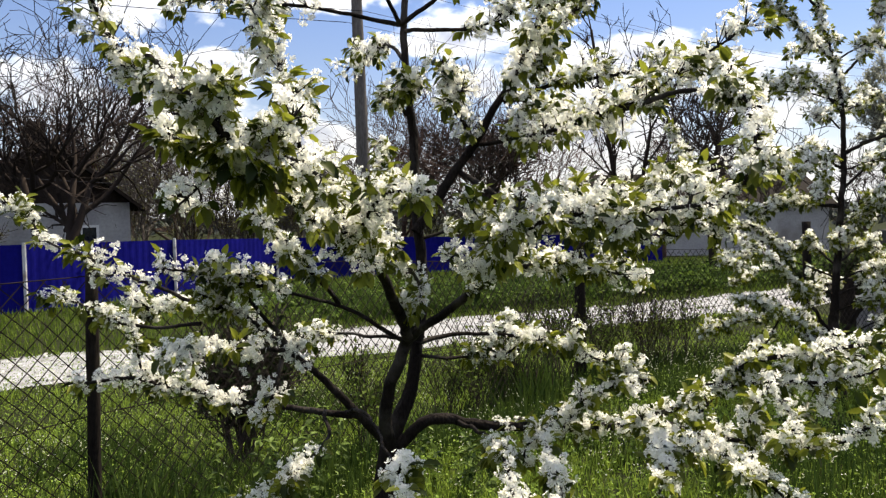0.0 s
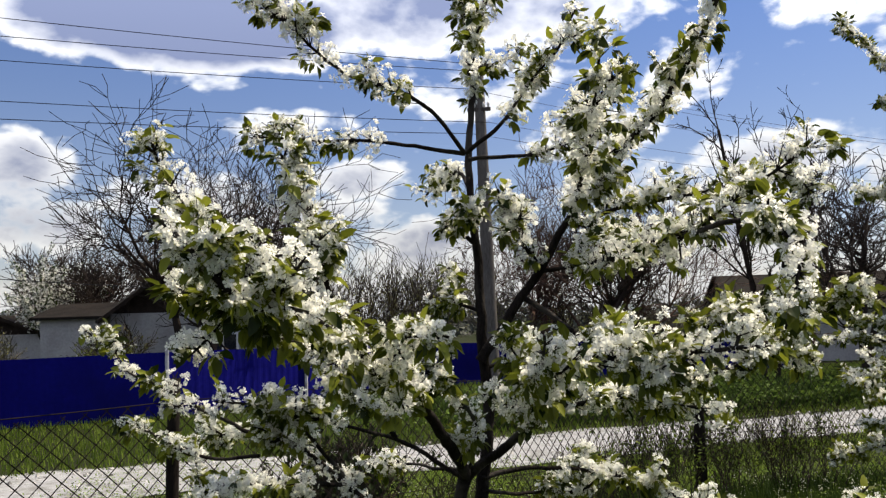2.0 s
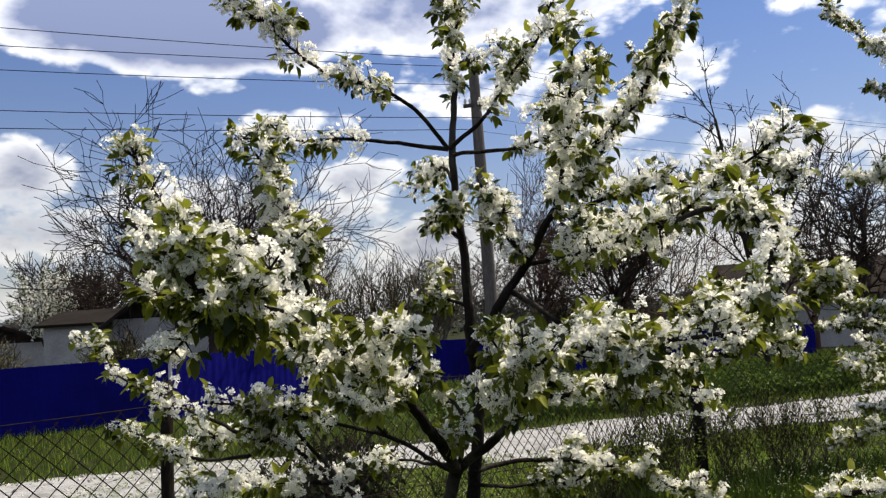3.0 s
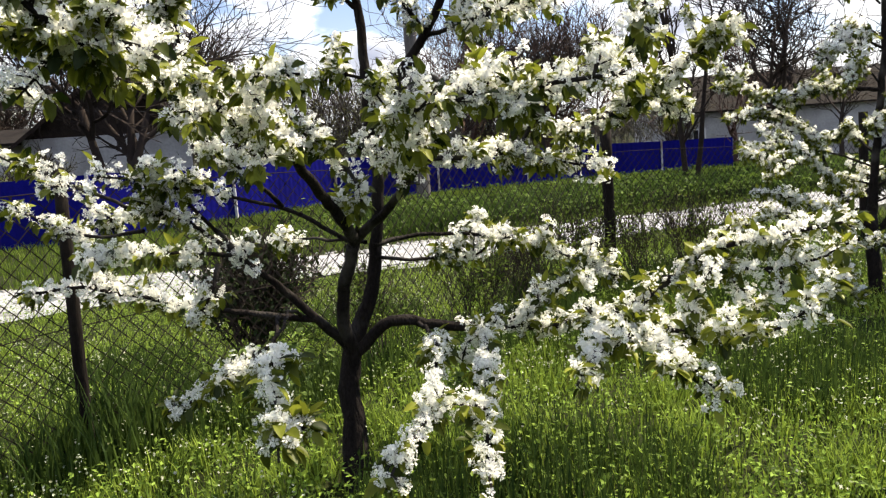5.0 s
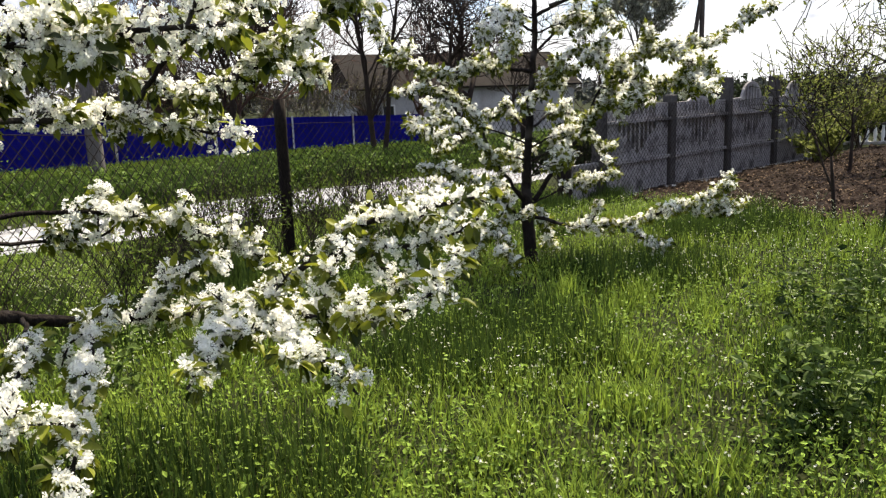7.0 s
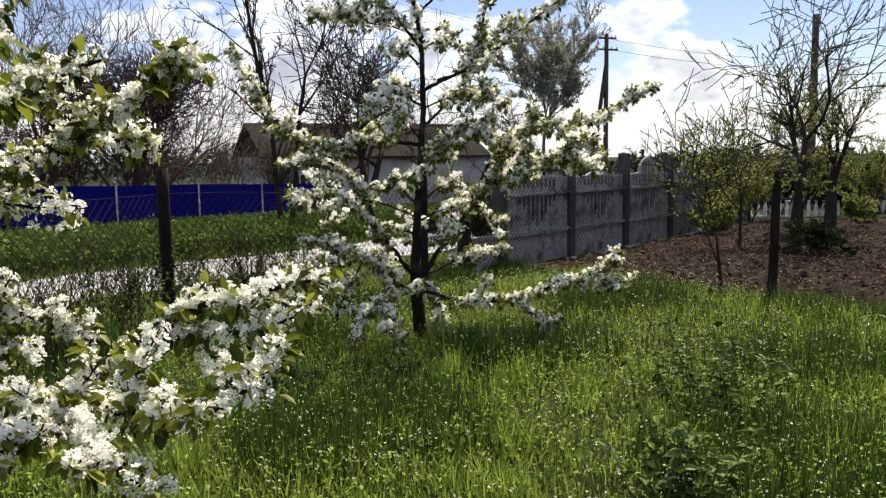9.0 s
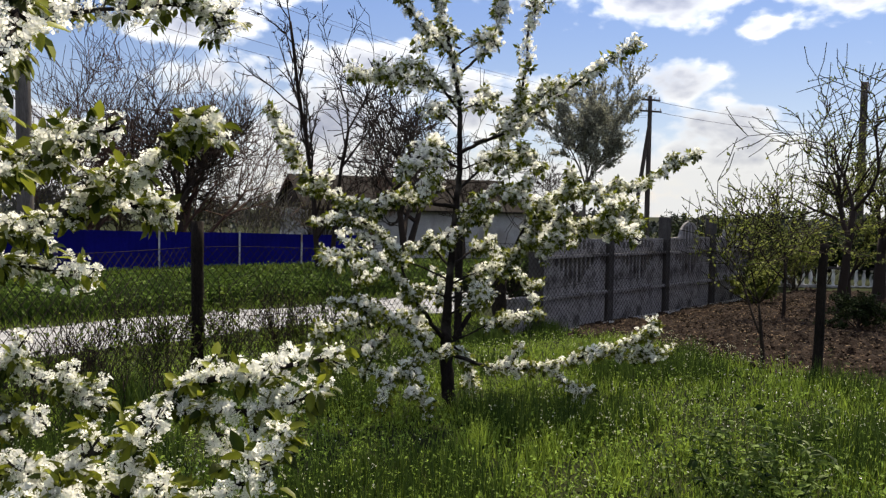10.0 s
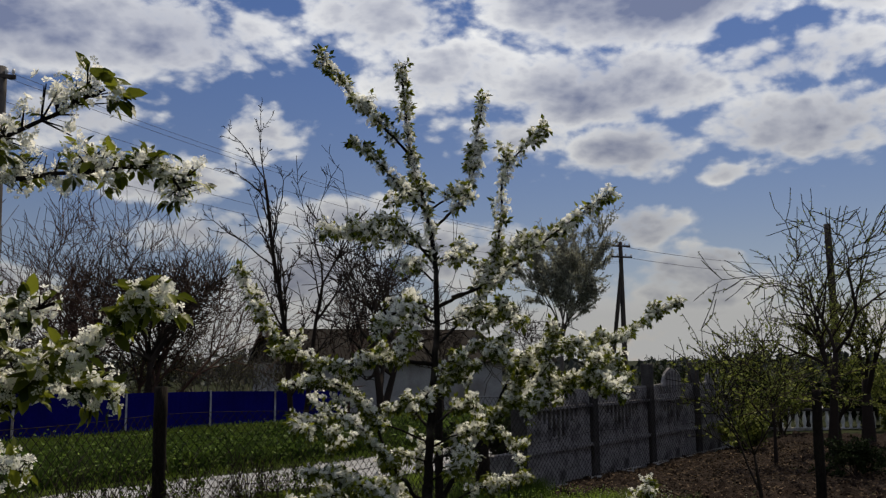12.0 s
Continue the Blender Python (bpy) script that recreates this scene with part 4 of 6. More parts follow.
def bare_tree(name, base, height, seed, mat, label, category="tree", levels=4, r=0.11, splits=(3, 4), spread=0.65, up=0.12, stems=1, lean=0.0, first=0.36, leaves=0, leaf_mat=None, leaf_size=0.04, shrink=0.7, group="", flowers=0, thin_r=0.004, open_out=0.45, bend=0.12, steps=4, limb_r=0.82):
    rng = np.random.default_rng(seed)
    gz = float(ground_z(base[0], base[1]))
    ob = thing(name, (base[0], base[1], gz), label, category, group)
    segs = []
    for k in range(stems):
        way = unit(np.array([rng.normal() * (0.05 if stems == 1 else open_out) + lean, rng.normal() * (0.05 if stems == 1 else open_out), 1.0]))
        grown = grow(rng, (rng.normal() * 0.08 * (stems > 1), rng.normal() * 0.08 * (stems > 1), -0.05), way, height * first, r, levels, splits, spread, up, shrink, bend, steps, limb_r)
        segs += [(*g, k) for g in grown]
    f = height / max(max(g[1][2] for g in segs), 0.1)
    p0 = np.array([g[0] for g in segs]) * f
    p1 = np.array([g[1] for g in segs]) * f
    ra = np.maximum(np.array([g[2] for g in segs]), thin_r)
    rb = np.maximum(np.array([g[3] for g in segs]), thin_r)
    lv = np.array([g[4] for g in segs])
    own = np.array([g[5] for g in segs])
    stem = np.array([g[6] for g in segs])

    def run(pick, r_sides):
        line = np.vstack([p0[pick][:1], p1[pick]])
        return tube(line, np.concatenate([ra[pick][:1], rb[pick]]), r_sides)

    for k in range(stems):
        part("trunk" if stems == 1 else "stem", solid("trunk", [run((lv == 0) & (stem == k), 8)], mat, True), ob)
        for j in sorted(set(own[(lv == 1) & (stem == k)])):
            part("limb", solid("limb", [run((lv == 1) & (stem == k) & (own == j), 6)], mat, True), ob)
    hi = lv >= 2
    crown = part("crown", solid("crown", [bars(p0[hi], p1[hi], ra[hi], rb[hi], 3)], mat), ob, kind="stuff")
    ends = np.where(lv >= levels - 1)[0]
    if leaves:
        pk = rng.choice(ends, leaves)
        t = rng.random((leaves, 1))
        bs = p0[pk] * (1 - t) + p1[pk] * t
        v, tr = scatter_leaves(rng, bs, unit(rng.normal(size=bs.shape) + [0, 0, 0.2]), leaf_size, far=True)
        part("leaves", bulk("leaves", v, None, leaf_mat or SPRING_LEAF, tr), crown, "small fresh green leaves", kind="stuff")
    if flowers:
        pk = rng.choice(ends, flowers)
        t = rng.random((flowers, 1))
        bs = p0[pk] * (1 - t) + p1[pk] * t + rng.normal(size=(flowers, 3)) * 0.05
        v, q = scatter_flowers(rng, bs, rng.normal(size=bs.shape), 0.07)
        part("blossom", bulk("blossom", v, q, PETAL), crown, "white spring blossom", kind="stuff")
    return ob


BARE = "tall leafless tree with dark branching twigs behind the fence"
bare_tree("bare_tree", (-9.35, 19.2), 7.9, 1, TWIG_DARK, "spreading leafless walnut tree behind the blue fence", levels=4, r=0.16, splits=(4, 5), spread=0.9, first=0.27, stems=3, thin_r=0.0085, open_out=0.42, up=0.09, bend=0.2, shrink=0.68)
bare_tree("bare_tree", (-13.4, 30.4), 9.0, 2, TWIG_RED, "leafless reddish-twigged tree beside the small white house", levels=4, r=0.12, splits=(4, 5), stems=2, thin_r=0.007, spread=0.85, bend=0.15)
bare_tree("bare_tree", (-10.0, 30.2), 7.2, 3, TWIG, BARE, levels=5, r=0.12, splits=(3, 4), thin_r=0.009, spread=0.75, first=0.26)
bare_tree("bare_tree", (-15.6, 29.5), 7.6, 15, TWIG, BARE, levels=5, r=0.13, splits=(3, 4), first=0.24, thin_r=0.012, spread=0.8, stems=2, open_out=0.3)
bare_tree("bare_tree", (-12.2, 30.5), 6.8, 16, TWIG, BARE, levels=5, r=0.12, splits=(3, 4), first=0.24, thin_r=0.012, spread=0.8, stems=2, open_out=0.3)
bare_tree("slim_tree", (4.95, 22.6), 9.2, 4, TWIG_DARK, "slim leafless sapling with a straight stem", levels=3, r=0.08, splits=(6, 7), spread=0.75, first=0.92, up=0.05, shrink=0.24, thin_r=0.008, bend=0.12, steps=12, limb_r=0.5)
bare_tree("slim_tree", (5.2, 22.75), 7.6, 5, TWIG_DARK, "slim leafless sapling with a forked leaning stem", levels=4, r=0.08, splits=(3, 4), spread=0.45, first=0.55, up=0.08, shrink=0.52, lean=0.12, thin_r=0.008, bend=0.12)
bare_tree("bare_tree", (7.1, 21.2), 6.3, 6, TWIG_DARK, "dark leafless fruit tree with a knobbly spreading crown", levels=4, r=0.13, splits=(4, 5), spread=0.9, first=0.34, thin_r=0.010, up=0.09, bend=0.2, stems=2, open_out=0.25)
bare_tree("bare_tree", (1.4, 32.0), 7.4, 7, TWIG, BARE, levels=4, r=0.14, splits=(4, 5), first=0.26, thin_r=0.014, spread=0.9, stems=3, open_out=0.3, bend=0.15)
bare_tree("bare_tree", (-1.6, 31.4), 8.2, 21, TWIG_RED, "leafless fruit tree with reddish upright twigs", levels=4, r=0.11, splits=(4, 5), first=0.28, thin_r=0.009, spread=0.8, stems=3, open_out=0.45, up=0.13, bend=0.13)
bare_tree("bare_tree", (1.2, 31.6), 9.2, 17, TWIG_RED, "leafless fruit tree with a wide crown of upright twigs", levels=4, r=0.085, splits=(4, 5), first=0.28, thin_r=0.009, spread=0.85, stems=4, open_out=0.5, up=0.12, bend=0.14)
bare_tree("bare_tree", (-3.2, 33.0), 6.4, 8, TWIG_RED, BARE, levels=5, r=0.12, splits=(3, 4), first=0.26, thin_r=0.010, spread=0.75)
bare_tree("bare_tree", (9.5, 35.5), 6.6, 9, TWIG_RED, BARE, levels=5, r=0.12, splits=(3, 4), first=0.26, thin_r=0.010, spread=0.75)
bare_tree("bare_tree", (14.0, 36.0), 6.0, 10, TWIG, BARE, levels=5, r=0.12, splits=(3, 4), first=0.26, thin_r=0.010, spread=0.75)
bare_tree("bare_tree", (19.0, 37.5), 5.6, 13, TWIG, BARE, levels=5, r=0.12, splits=(3, 4), first=0.26, thin_r=0.010, spread=0.75)
bare_tree("willow_tree", (24.0, 43.0), 11.5, 11, TWIG_GREY, "tall grey-green willow with fine hanging twigs", levels=5, r=0.16, splits=(4, 5), spread=0.42, first=0.3, leaves=30000, leaf_mat=WILLOW_LEAF, leaf_size=0.15, thin_r=0.012, up=0.10)
bare_tree("blossom_tree", (-18.9, 27.0), 5.2, 12, TWIG, "distant fruit tree in white blossom beside a shed", levels=4, r=0.12, splits=(4, 5), first=0.3, flowers=9000, leaves=5000, leaf_mat=VERGE, leaf_size=0.10, thin_r=0.012)
bare_tree("bare_tree", (-20.6, 30.5), 6.2, 14, TWIG, BARE, levels=4, r=0.13, splits=(5, 6), first=0.26, thin_r=0.014, spread=0.9, stems=3, open_out=0.4, bend=0.15)
bare_tree("bare_tree", (-16.6, 27.6), 6.2, 18, TWIG, BARE, levels=4, r=0.13, splits=(4, 5), first=0.26, thin_r=0.011, spread=0.85, stems=3, open_out=0.4, bend=0.15)
bare_tree("bare_tree", (-13.2, 29.6), 6.4, 19, TWIG_RED, BARE, levels=4, r=0.12, splits=(5, 6), first=0.26, thin_r=0.012, spread=0.85, stems=3, open_out=0.4, bend=0.15)
for k, (bx, by, h) in enumerate([(-7.9, 25.4, 5.0), (-9.6, 25.4, 5.0), (-6.3, 26.2, 4.9), (-4.7, 26.9, 4.5), (-5.6, 28.4, 4.6), (-2.8, 31.5, 4.2), (-0.6, 32.6, 4.0), (3.4, 34.6, 4.0), (-12.7, 21.3, 2.6), (-16.4, 20.8, 2.4), (2.0, 36.0, 3.6), (5.5, 36.5, 3.5), (7.6, 37.4, 3.7), (10.6, 40.0, 3.4)]):
    bare_tree("budding_shrub", (bx, by), h, 20 + k, TWIG_GREY if k % 2 else TWIG, "tall twiggy shrub with first green buds behind the blue fence", "shrub", levels=3, r=0.035, splits=(4, 5), spread=0.6, up=0.10, stems=7 if k < 5 else 6, first=0.45, leaves=2600 if k < 5 else 1600, leaf_size=0.06, leaf_mat=BUD, group="shrubs behind the fence", thin_r=0.008)
bare_tree("fruit_tree", (11.3, 10.9), 4.4, 40, TWIG_DARK, "bare spreading fruit tree with first leaves on dug soil", levels=4, r=0.085, splits=(4, 4), spread=0.95, up=0.09, first=0.27, leaves=2600, leaf_mat=FRUIT_LEAF, leaf_size=0.04, thin_r=0.0065, shrink=0.72, bend=0.15)
bare_tree("fruit_tree", (6.85, 7.38), 2.25, 41, TWIG_DARK, "small sapling with light green new leaves on dug soil", levels=4, r=0.026, splits=(3, 4), spread=0.95, up=0.08, first=0.46, leaves=1300, leaf_mat=FRUIT_LEAF, leaf_size=0.04, shrink=0.75, bend=0.06)
bare_tree("fruit_tree", (10.7, 11.5), 2.6, 42, TWIG_DARK, "young fruit tree with light green new leaves", levels=4, r=0.035, splits=(4, 4), spread=0.75, first=0.34, leaves=2400, leaf_mat=FRUIT_LEAF, leaf_size=0.042, up=0.08)
bare_tree("fruit_tree", (12.6, 12.0), 3.3, 43, TWIG_DARK, "young fruit tree with light green new leaves", levels=4, r=0.05, splits=(4, 5), spread=0.75, first=0.36, leaves=4500, leaf_mat=FRUIT_LEAF, leaf_size=0.048, up=0.06)
bare_tree("dark_tree", (14.5, 13.2), 4.0, 44, TWIG_DARK, "dark-trunked tree with budding crown at the garden's end", levels=4, r=0.14, splits=(4, 4), spread=0.7, first=0.5, leaves=3600, leaf_mat=FRUIT_LEAF, leaf_size=0.05)
for k, (bx, by, h) in enumerate([(12.9, 16.8, 1.8), (14.4, 17.6, 2.0), (16.2, 17.4, 1.7), (18.7, 15.9, 2.1), (19.9, 15.4, 1.9), (13.3, 15.7, 1.1), (12.4, 14.3, 0.9), (22.0, 18.5, 2.2), (20.6, 21.5, 2.2), (15.7, 13.6, 0.8)]):
    bare_tree("garden_bush", (bx, by), h, 60 + k, TWIG, "leafy yellow-green garden bush beyond the bed", "bush", levels=3, r=0.02, splits=(3, 3), spread=0.6, up=0.05, stems=9, first=0.45, leaves=3400, leaf_mat=FRUIT_LEAF, leaf_size=0.075, group="bushes at the garden's end", thin_r=0.004)
bare_tree("garden_bush", (10.2, 9.55), 0.62, 70, TWIG, "dark drooping evergreen bush on dug soil", "bush", levels=3, r=0.014, splits=(3, 3), spread=0.8, up=-0.03, stems=9, first=0.5, leaves=5000, leaf_mat=CONIFER, leaf_size=0.05, thin_r=0.003, open_out=0.7)
for k, (bx, by, h) in enumerate([(16.9, 19.1, 1.5), (18.1, 18.4, 1.6), (19.3, 17.6, 1.5), (20.5, 16.9, 1.7), (21.7, 16.1, 1.6), (22.9, 15.4, 1.8), (18.7, 21.8, 2.0), (22.2, 20.6, 2.0), (26.0, 19.2, 2.0), (24.5, 16.5, 1.9)]):
    bare_tree("hedge_bush", (bx, by), h, 90 + k, TWIG, "tall dark evergreen hedge bush at the garden's end", "bush", levels=3, r=0.025, splits=(3, 3), spread=0.6, up=0.05, stems=10, first=0.45, leaves=4200, leaf_mat=CONIFER, leaf_size=0.15, group="hedge behind the balustrade", thin_r=0.006)
for k, (d, h) in enumerate([(-1.2, 1.2), (0.3, 1.35), (1.8, 1.5), (3.2, 1.75), (4.6, 2.0), (6.0, 2.05)]):
    bare_tree("wall_bush", (8.01 + 0.867 * d - 0.498 * 0.95, 12.6 + 0.498 * d + 0.867 * 0.95), h, 110 + k, TWIG, "dark leafy bush behind the concrete wall", "bush", levels=3, r=0.016, splits=(3, 3), spread=0.6, up=0.05, stems=9, first=0.45, leaves=3000, leaf_mat=CONIFER, leaf_size=0.085, group="bushes behind the wall", thin_r=0.004)
bare_tree("garden_shrub", (-11.7, 19.6), 2.0, 58, TWIG, "fresh green shrub with a few white flowers before the small house", "shrub", levels=3, r=0.02, splits=(4, 4), spread=0.6, up=0.08, stems=7, first=0.45, leaves=2600, leaf_size=0.07, flowers=140, thin_r=0.005)
bare_tree("twiggy_shrub", (-1.45, 5.6), 1.2, 50, TWIG, "dark leafy shrub just beyond the wire fence", "shrub", levels=3, r=0.012, splits=(4, 4), spread=0.55, up=0.08, stems=18, first=0.5, leaves=3200, leaf_mat=CONIFER, leaf_size=0.05, thin_r=0.003, open_out=0.35)
for k, (bx, by, h) in enumerate([(-0.55, 5.35, 0.9), (0.02, 6.45, 0.8), (0.95, 7.75, 1.0), (1.75, 8.6, 0.9), (-2.4, 2.75, 0.7), (0.7, 7.2, 1.15), (1.1, 7.95, 1.1), (1.55, 8.25, 1.2), (2.3, 8.75, 1.0), (0.25, 6.7, 0.9), (2.75, 9.2, 1.05)]):
    bare_tree("twiggy_shrub", (bx, by), h, 130 + k, TWIG, "thin dark leafless shrub grown through the wire fence", "shrub", levels=3, r=0.007, splits=(2, 3), spread=0.42, up=0.15, stems=8, first=0.5, leaves=420, leaf_mat=SHRUB_LEAF, leaf_size=0.04, thin_r=0.0022, open_out=0.35, group="shrubs along the wire fence")
bare_tree("twiggy_shrub", (0.45, 7.3), 0.95, 51, TWIG, "thin leafless shrub against the wire fence", "shrub", levels=3, r=0.008, splits=(3, 4), spread=0.4, up=0.16, stems=9, first=0.5, leaves=260, leaf_size=0.03, thin_r=0.0022)
bare_tree("twiggy_shrub", (2.2, 8.95), 1.1, 52, TWIG, "thin leafless shrub against the wire fence", "shrub", levels=3, r=0.008, splits=(3, 4), spread=0.4, up=0.16, stems=9, first=0.5, leaves=260, leaf_size=0.03, thin_r=0.0022)

# ---- the wire fence along the yard ----
FENCE_LINE = [(-6.6, -3.4), (-4.1, 0.2), (-1.69, 3.74), (1.32, 8.13), (4.6, 10.4), (8.16, 12.45), (13.6, 15.58)]


def wire_fence():
    ob = thing("wire_fence", (-1.69, 3.74, 0.0), "sagging chain-link fence of rusty wire on dark posts", "fence")
    base = np.array((-1.69, 3.74, 0.0))
    for k, (x, y) in enumerate(FENCE_LINE[:-2]):
        z = float(ground_z(x, y))
        tall = 1.62 if k >= 3 else 1.5
        tip = 0.03 if k == 2 else -0.01
        line = np.array([(x, y, z - 0.2), (x + 0.4 * tip, y, z + 0.6), (x + tip, y + 0.008, z + tall)]) - base
        part("post", solid("post", [tube(smooth_line(line, 0.2), 0.055 if k >= 3 else 0.031, 8, 0.06, np.random.default_rng(k))], RUST_POST, True), ob)
    p0, p1 = [], []
    pitch, rise = 0.095, 1.34
    for (xa, ya), (xb, yb) in zip(FENCE_LINE, FENCE_LINE[1:]):
        a, b = np.array((xa, ya)), np.array((xb, yb))
        span = np.linalg.norm(b - a)
        m = int(span / pitch)
        run = rise / pitch * pitch
        for sgn in (1, -1):
            for j in range(-int(run / pitch), m + int(run / pitch)):
                s0, s1 = j * pitch, j * pitch + sgn * run
                f0, f1 = 0.0, 1.0
                if s1 != s0:
                    lo, hi = sorted(((0 - s0) / (s1 - s0), (span - s0) / (s1 - s0)))
                    f0, f1 = max(0.0, lo), min(1.0, hi)
                if f1 - f0 < 0.02:
                    continue
                for g0, g1 in ((f0, (f0 + f1) / 2), ((f0 + f1) / 2, f1)):
                    ends = []
                    for g in (g0, g1):
                        q = a + (b - a) * (s0 + (s1 - s0) * g) / span
                        sag = 0.03 * math.sin(3.1 * (s0 + (s1 - s0) * g)) * g
                        ends.append((q[0] + sag * 0.4, q[1] - sag * 0.3, float(ground_z(*q)) + 0.05 + rise * g - abs(sag)))
                    p0.append(ends[0])
                    p1.append(ends[1])
    part("wire_mesh", solid("wire_mesh", [bars(np.array(p0) - base, np.array(p1) - base, 0.0030, 0.0030, 3)], WIRE), ob, "rusty diamond wire mesh", kind="stuff")
    for hgt, dip in ((1.39, 0.02), (0.74, 0.03), (0.06, 0.0)):
        pts = []
        for (xa, ya), (xb, yb) in zip(FENCE_LINE, FENCE_LINE[1:]):
            for f in np.linspace(0, 1, 12, endpoint=False):
                x, y = xa + (xb - xa) * f, ya + (yb - ya) * f
                pts.append((x, y, float(ground_z(x, y)) + hgt - dip * math.sin(math.pi * f)))
        part("tension_wire", solid("tension_wire", [tube(np.array(pts) - base, 0.0028, 5)], WIRE), ob)


wire_fence()
zc = float(ground_z(6.88, 6.68))
stake = thing("garden_post", (6.88, 6.68, zc), "thick dark wooden post at the edge of the bed", "post")
stake_line = smooth_line([(-0.03, 0, -0.15), (0.0, 0, 0.4), (0.01, 0.01, 0.8), (0.03, 0.01, 1.31)], 0.08)
part("shaft", solid("shaft", [tube(stake_line, np.linspace(0.048, 0.041, len(stake_line)), 10, 0.05, np.random.default_rng(4))], RUST_POST, True), stake)


# ---- the concrete panel wall ----
WALL_DIR = np.array((0.867, 0.498))


def arch_rise(x, width, arch):
    """Flat shoulders and a round head in the middle of a panel's upper edge."""
    d = abs(x - width / 2)
    return arch * math.sqrt(max(0.0, 1 - (d / 0.40) ** 2)) + 0.2 * arch * max(0.0, 1 - d / (width / 2))


def slotted(width, z0, z1, depths, arch, thick=0.05):
    """A cast panel pierced by upright slots; depths are the slots' lower ends, arch lifts its upper edge."""
    def top(x):
        return z1 + arch_rise(x, width, arch)
    def col(x0, x1, a, b0, b1):
        v, q, t = box(x0, x1, -thick / 2, thick / 2, a, b0)
        v[5, 2] = v[6, 2] = b1
        return v, q, t
    out = []
    n = len(depths)
    margin, slot = 0.40, 0.075
    gap = (width - 2 * margin - n * slot) / (n - 1)
    x = margin
    out.append(col(0, margin * 0.5, z0, top(0), top(margin * 0.5)))
    out.append(col(margin * 0.5, margin, z0, top(margin * 0.5), top(margin)))
    for k, dp in enumerate(depths):
        hi = min(top(x), top(x + slot)) - 0.06
        out.append(col(x, x + slot, z0, z0 + dp, z0 + dp))
        v, q, t = box(x, x + slot, -thick / 2, thick / 2, hi, hi + 0.05)
        v[4, 2] = v[7, 2] = top(x)
        v[5, 2] = v[6, 2] = top(x + slot)
        out.append((v, q, t))
        x += slot
        if k < n - 1:
            out.append(col(x, x + gap, z0, top(x), top(x + gap)))
            x += gap
    out.append(col(x, (x + width) / 2, z0, top(x), top((x + width) / 2)))
    out.append(col((x + width) / 2, width, z0, top((x + width) / 2), top(width)))
    return out


def slot_shade_backs(width, z0, z1, arch=0.0):
    """Added thin plates behind the slots of a panel, dark to stand for the slots' shade; the upper edge follows the
    arch.
    """
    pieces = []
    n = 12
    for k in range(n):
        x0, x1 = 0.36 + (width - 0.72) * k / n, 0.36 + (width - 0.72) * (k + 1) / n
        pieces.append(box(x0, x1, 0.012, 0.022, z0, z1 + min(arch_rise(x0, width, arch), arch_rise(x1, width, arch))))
    return solid("slot_shade_back", pieces, CONCRETE_POST)


def concrete_wall():
    start = np.array((8.01, 12.60)) - WALL_DIR * 2.05
    ang = math.atan2(WALL_DIR[1], WALL_DIR[0])
    z = float(ground_z(8.5, 12.9)) - 0.02
    ob = thing("concrete_wall", (start[0], start[1], z), "grey precast concrete panel wall with pierced arched tops", "wall")
    ob.rotation_euler = (0, 0, ang)
    w = 1.90
    low = solid("panel", [box(0, w, -0.025, 0.025, 0.0, 0.628), box(0.01, w - 0.01, -0.085, -0.025, 0.545, 0.595), box(0.04, w - 0.04, -0.045, -0.025, 0.0, 0.05)], CONCRETE)
    mid = solid("panel", slotted(w, 0.63, 1.233, [0.40, 0.33, 0.24, 0.12, 0.04, 0.12, 0.24, 0.33, 0.40], 0.0) + [box(0.01, w - 0.01, -0.085, -0.025, 1.16, 1.205)], CONCRETE)
    tops = [solid("panel", slotted(w, 1.235, 1.44, [0.05] * 9, rise), CONCRETE) for rise in (0.07, 0.27)]
    # the slots' shade comes from the dark colour of these added plates
    backs = slot_shade_backs(w, 0.66, 1.16), slot_shade_backs(w, 1.27, 1.41, 0.07), slot_shade_backs(w, 1.27, 1.41, 0.27)
    for k, tall in enumerate((1.52, 1.56, 1.82, 1.83, 1.83)):
        x = k * 2.05
        if k < 4:
            for me, y in ((low, 0.0), (mid, 0.0), (tops[k // 2], 0.0)):
                panel = part("panel", me, ob, at=(x + 0.075, y, -0.012 * k))
                if me is not low:
                    part("slot_shade_back", backs[0] if me is mid else backs[1 + k // 2], panel, "dark plate behind the panel's slots, coloured as their shade")
        part("post", soft_box("post", x - 0.085, x + 0.085, -0.095, 0.085, -0.25, tall, CONCRETE_POST, 0.014), ob, "darker weathered concrete post")
    part("panel", solid("panel", [box(-0.72, -0.09, -0.025, 0.025, 0.0, 0.62), box(-0.70, -0.09, -0.06, -0.025, 0.56, 0.615)], CONCRETE), ob)
    part("kerb", soft_box("kerb", -0.3, 8.4, -0.20, -0.10, -0.2, 0.085, PALE_CONCRETE, 0.012), ob, "low concrete kerb along the wall's foot")
    return ob


concrete_wall()
stump_at = np.array((8.01, 12.60)) - WALL_DIR * 2.92
stump_z = float(ground_z(*stump_at))
stump = thing("gate_post", (stump_at[0], stump_at[1], stump_z), "thick black tarred wooden post beside the concrete wall", "post")
stump_line = smooth_line([(0, 0, -0.2), (0.01, 0, 0.3), (-0.01, 0.01, 0.62), (0.0, 0.0, 0.86)], 0.06)
part("shaft", solid("shaft", [tube(stump_line, np.linspace(0.115, 0.095, len(stump_line)), 12, 0.06, np.random.default_rng(6))], RUST_POST, True), stump)

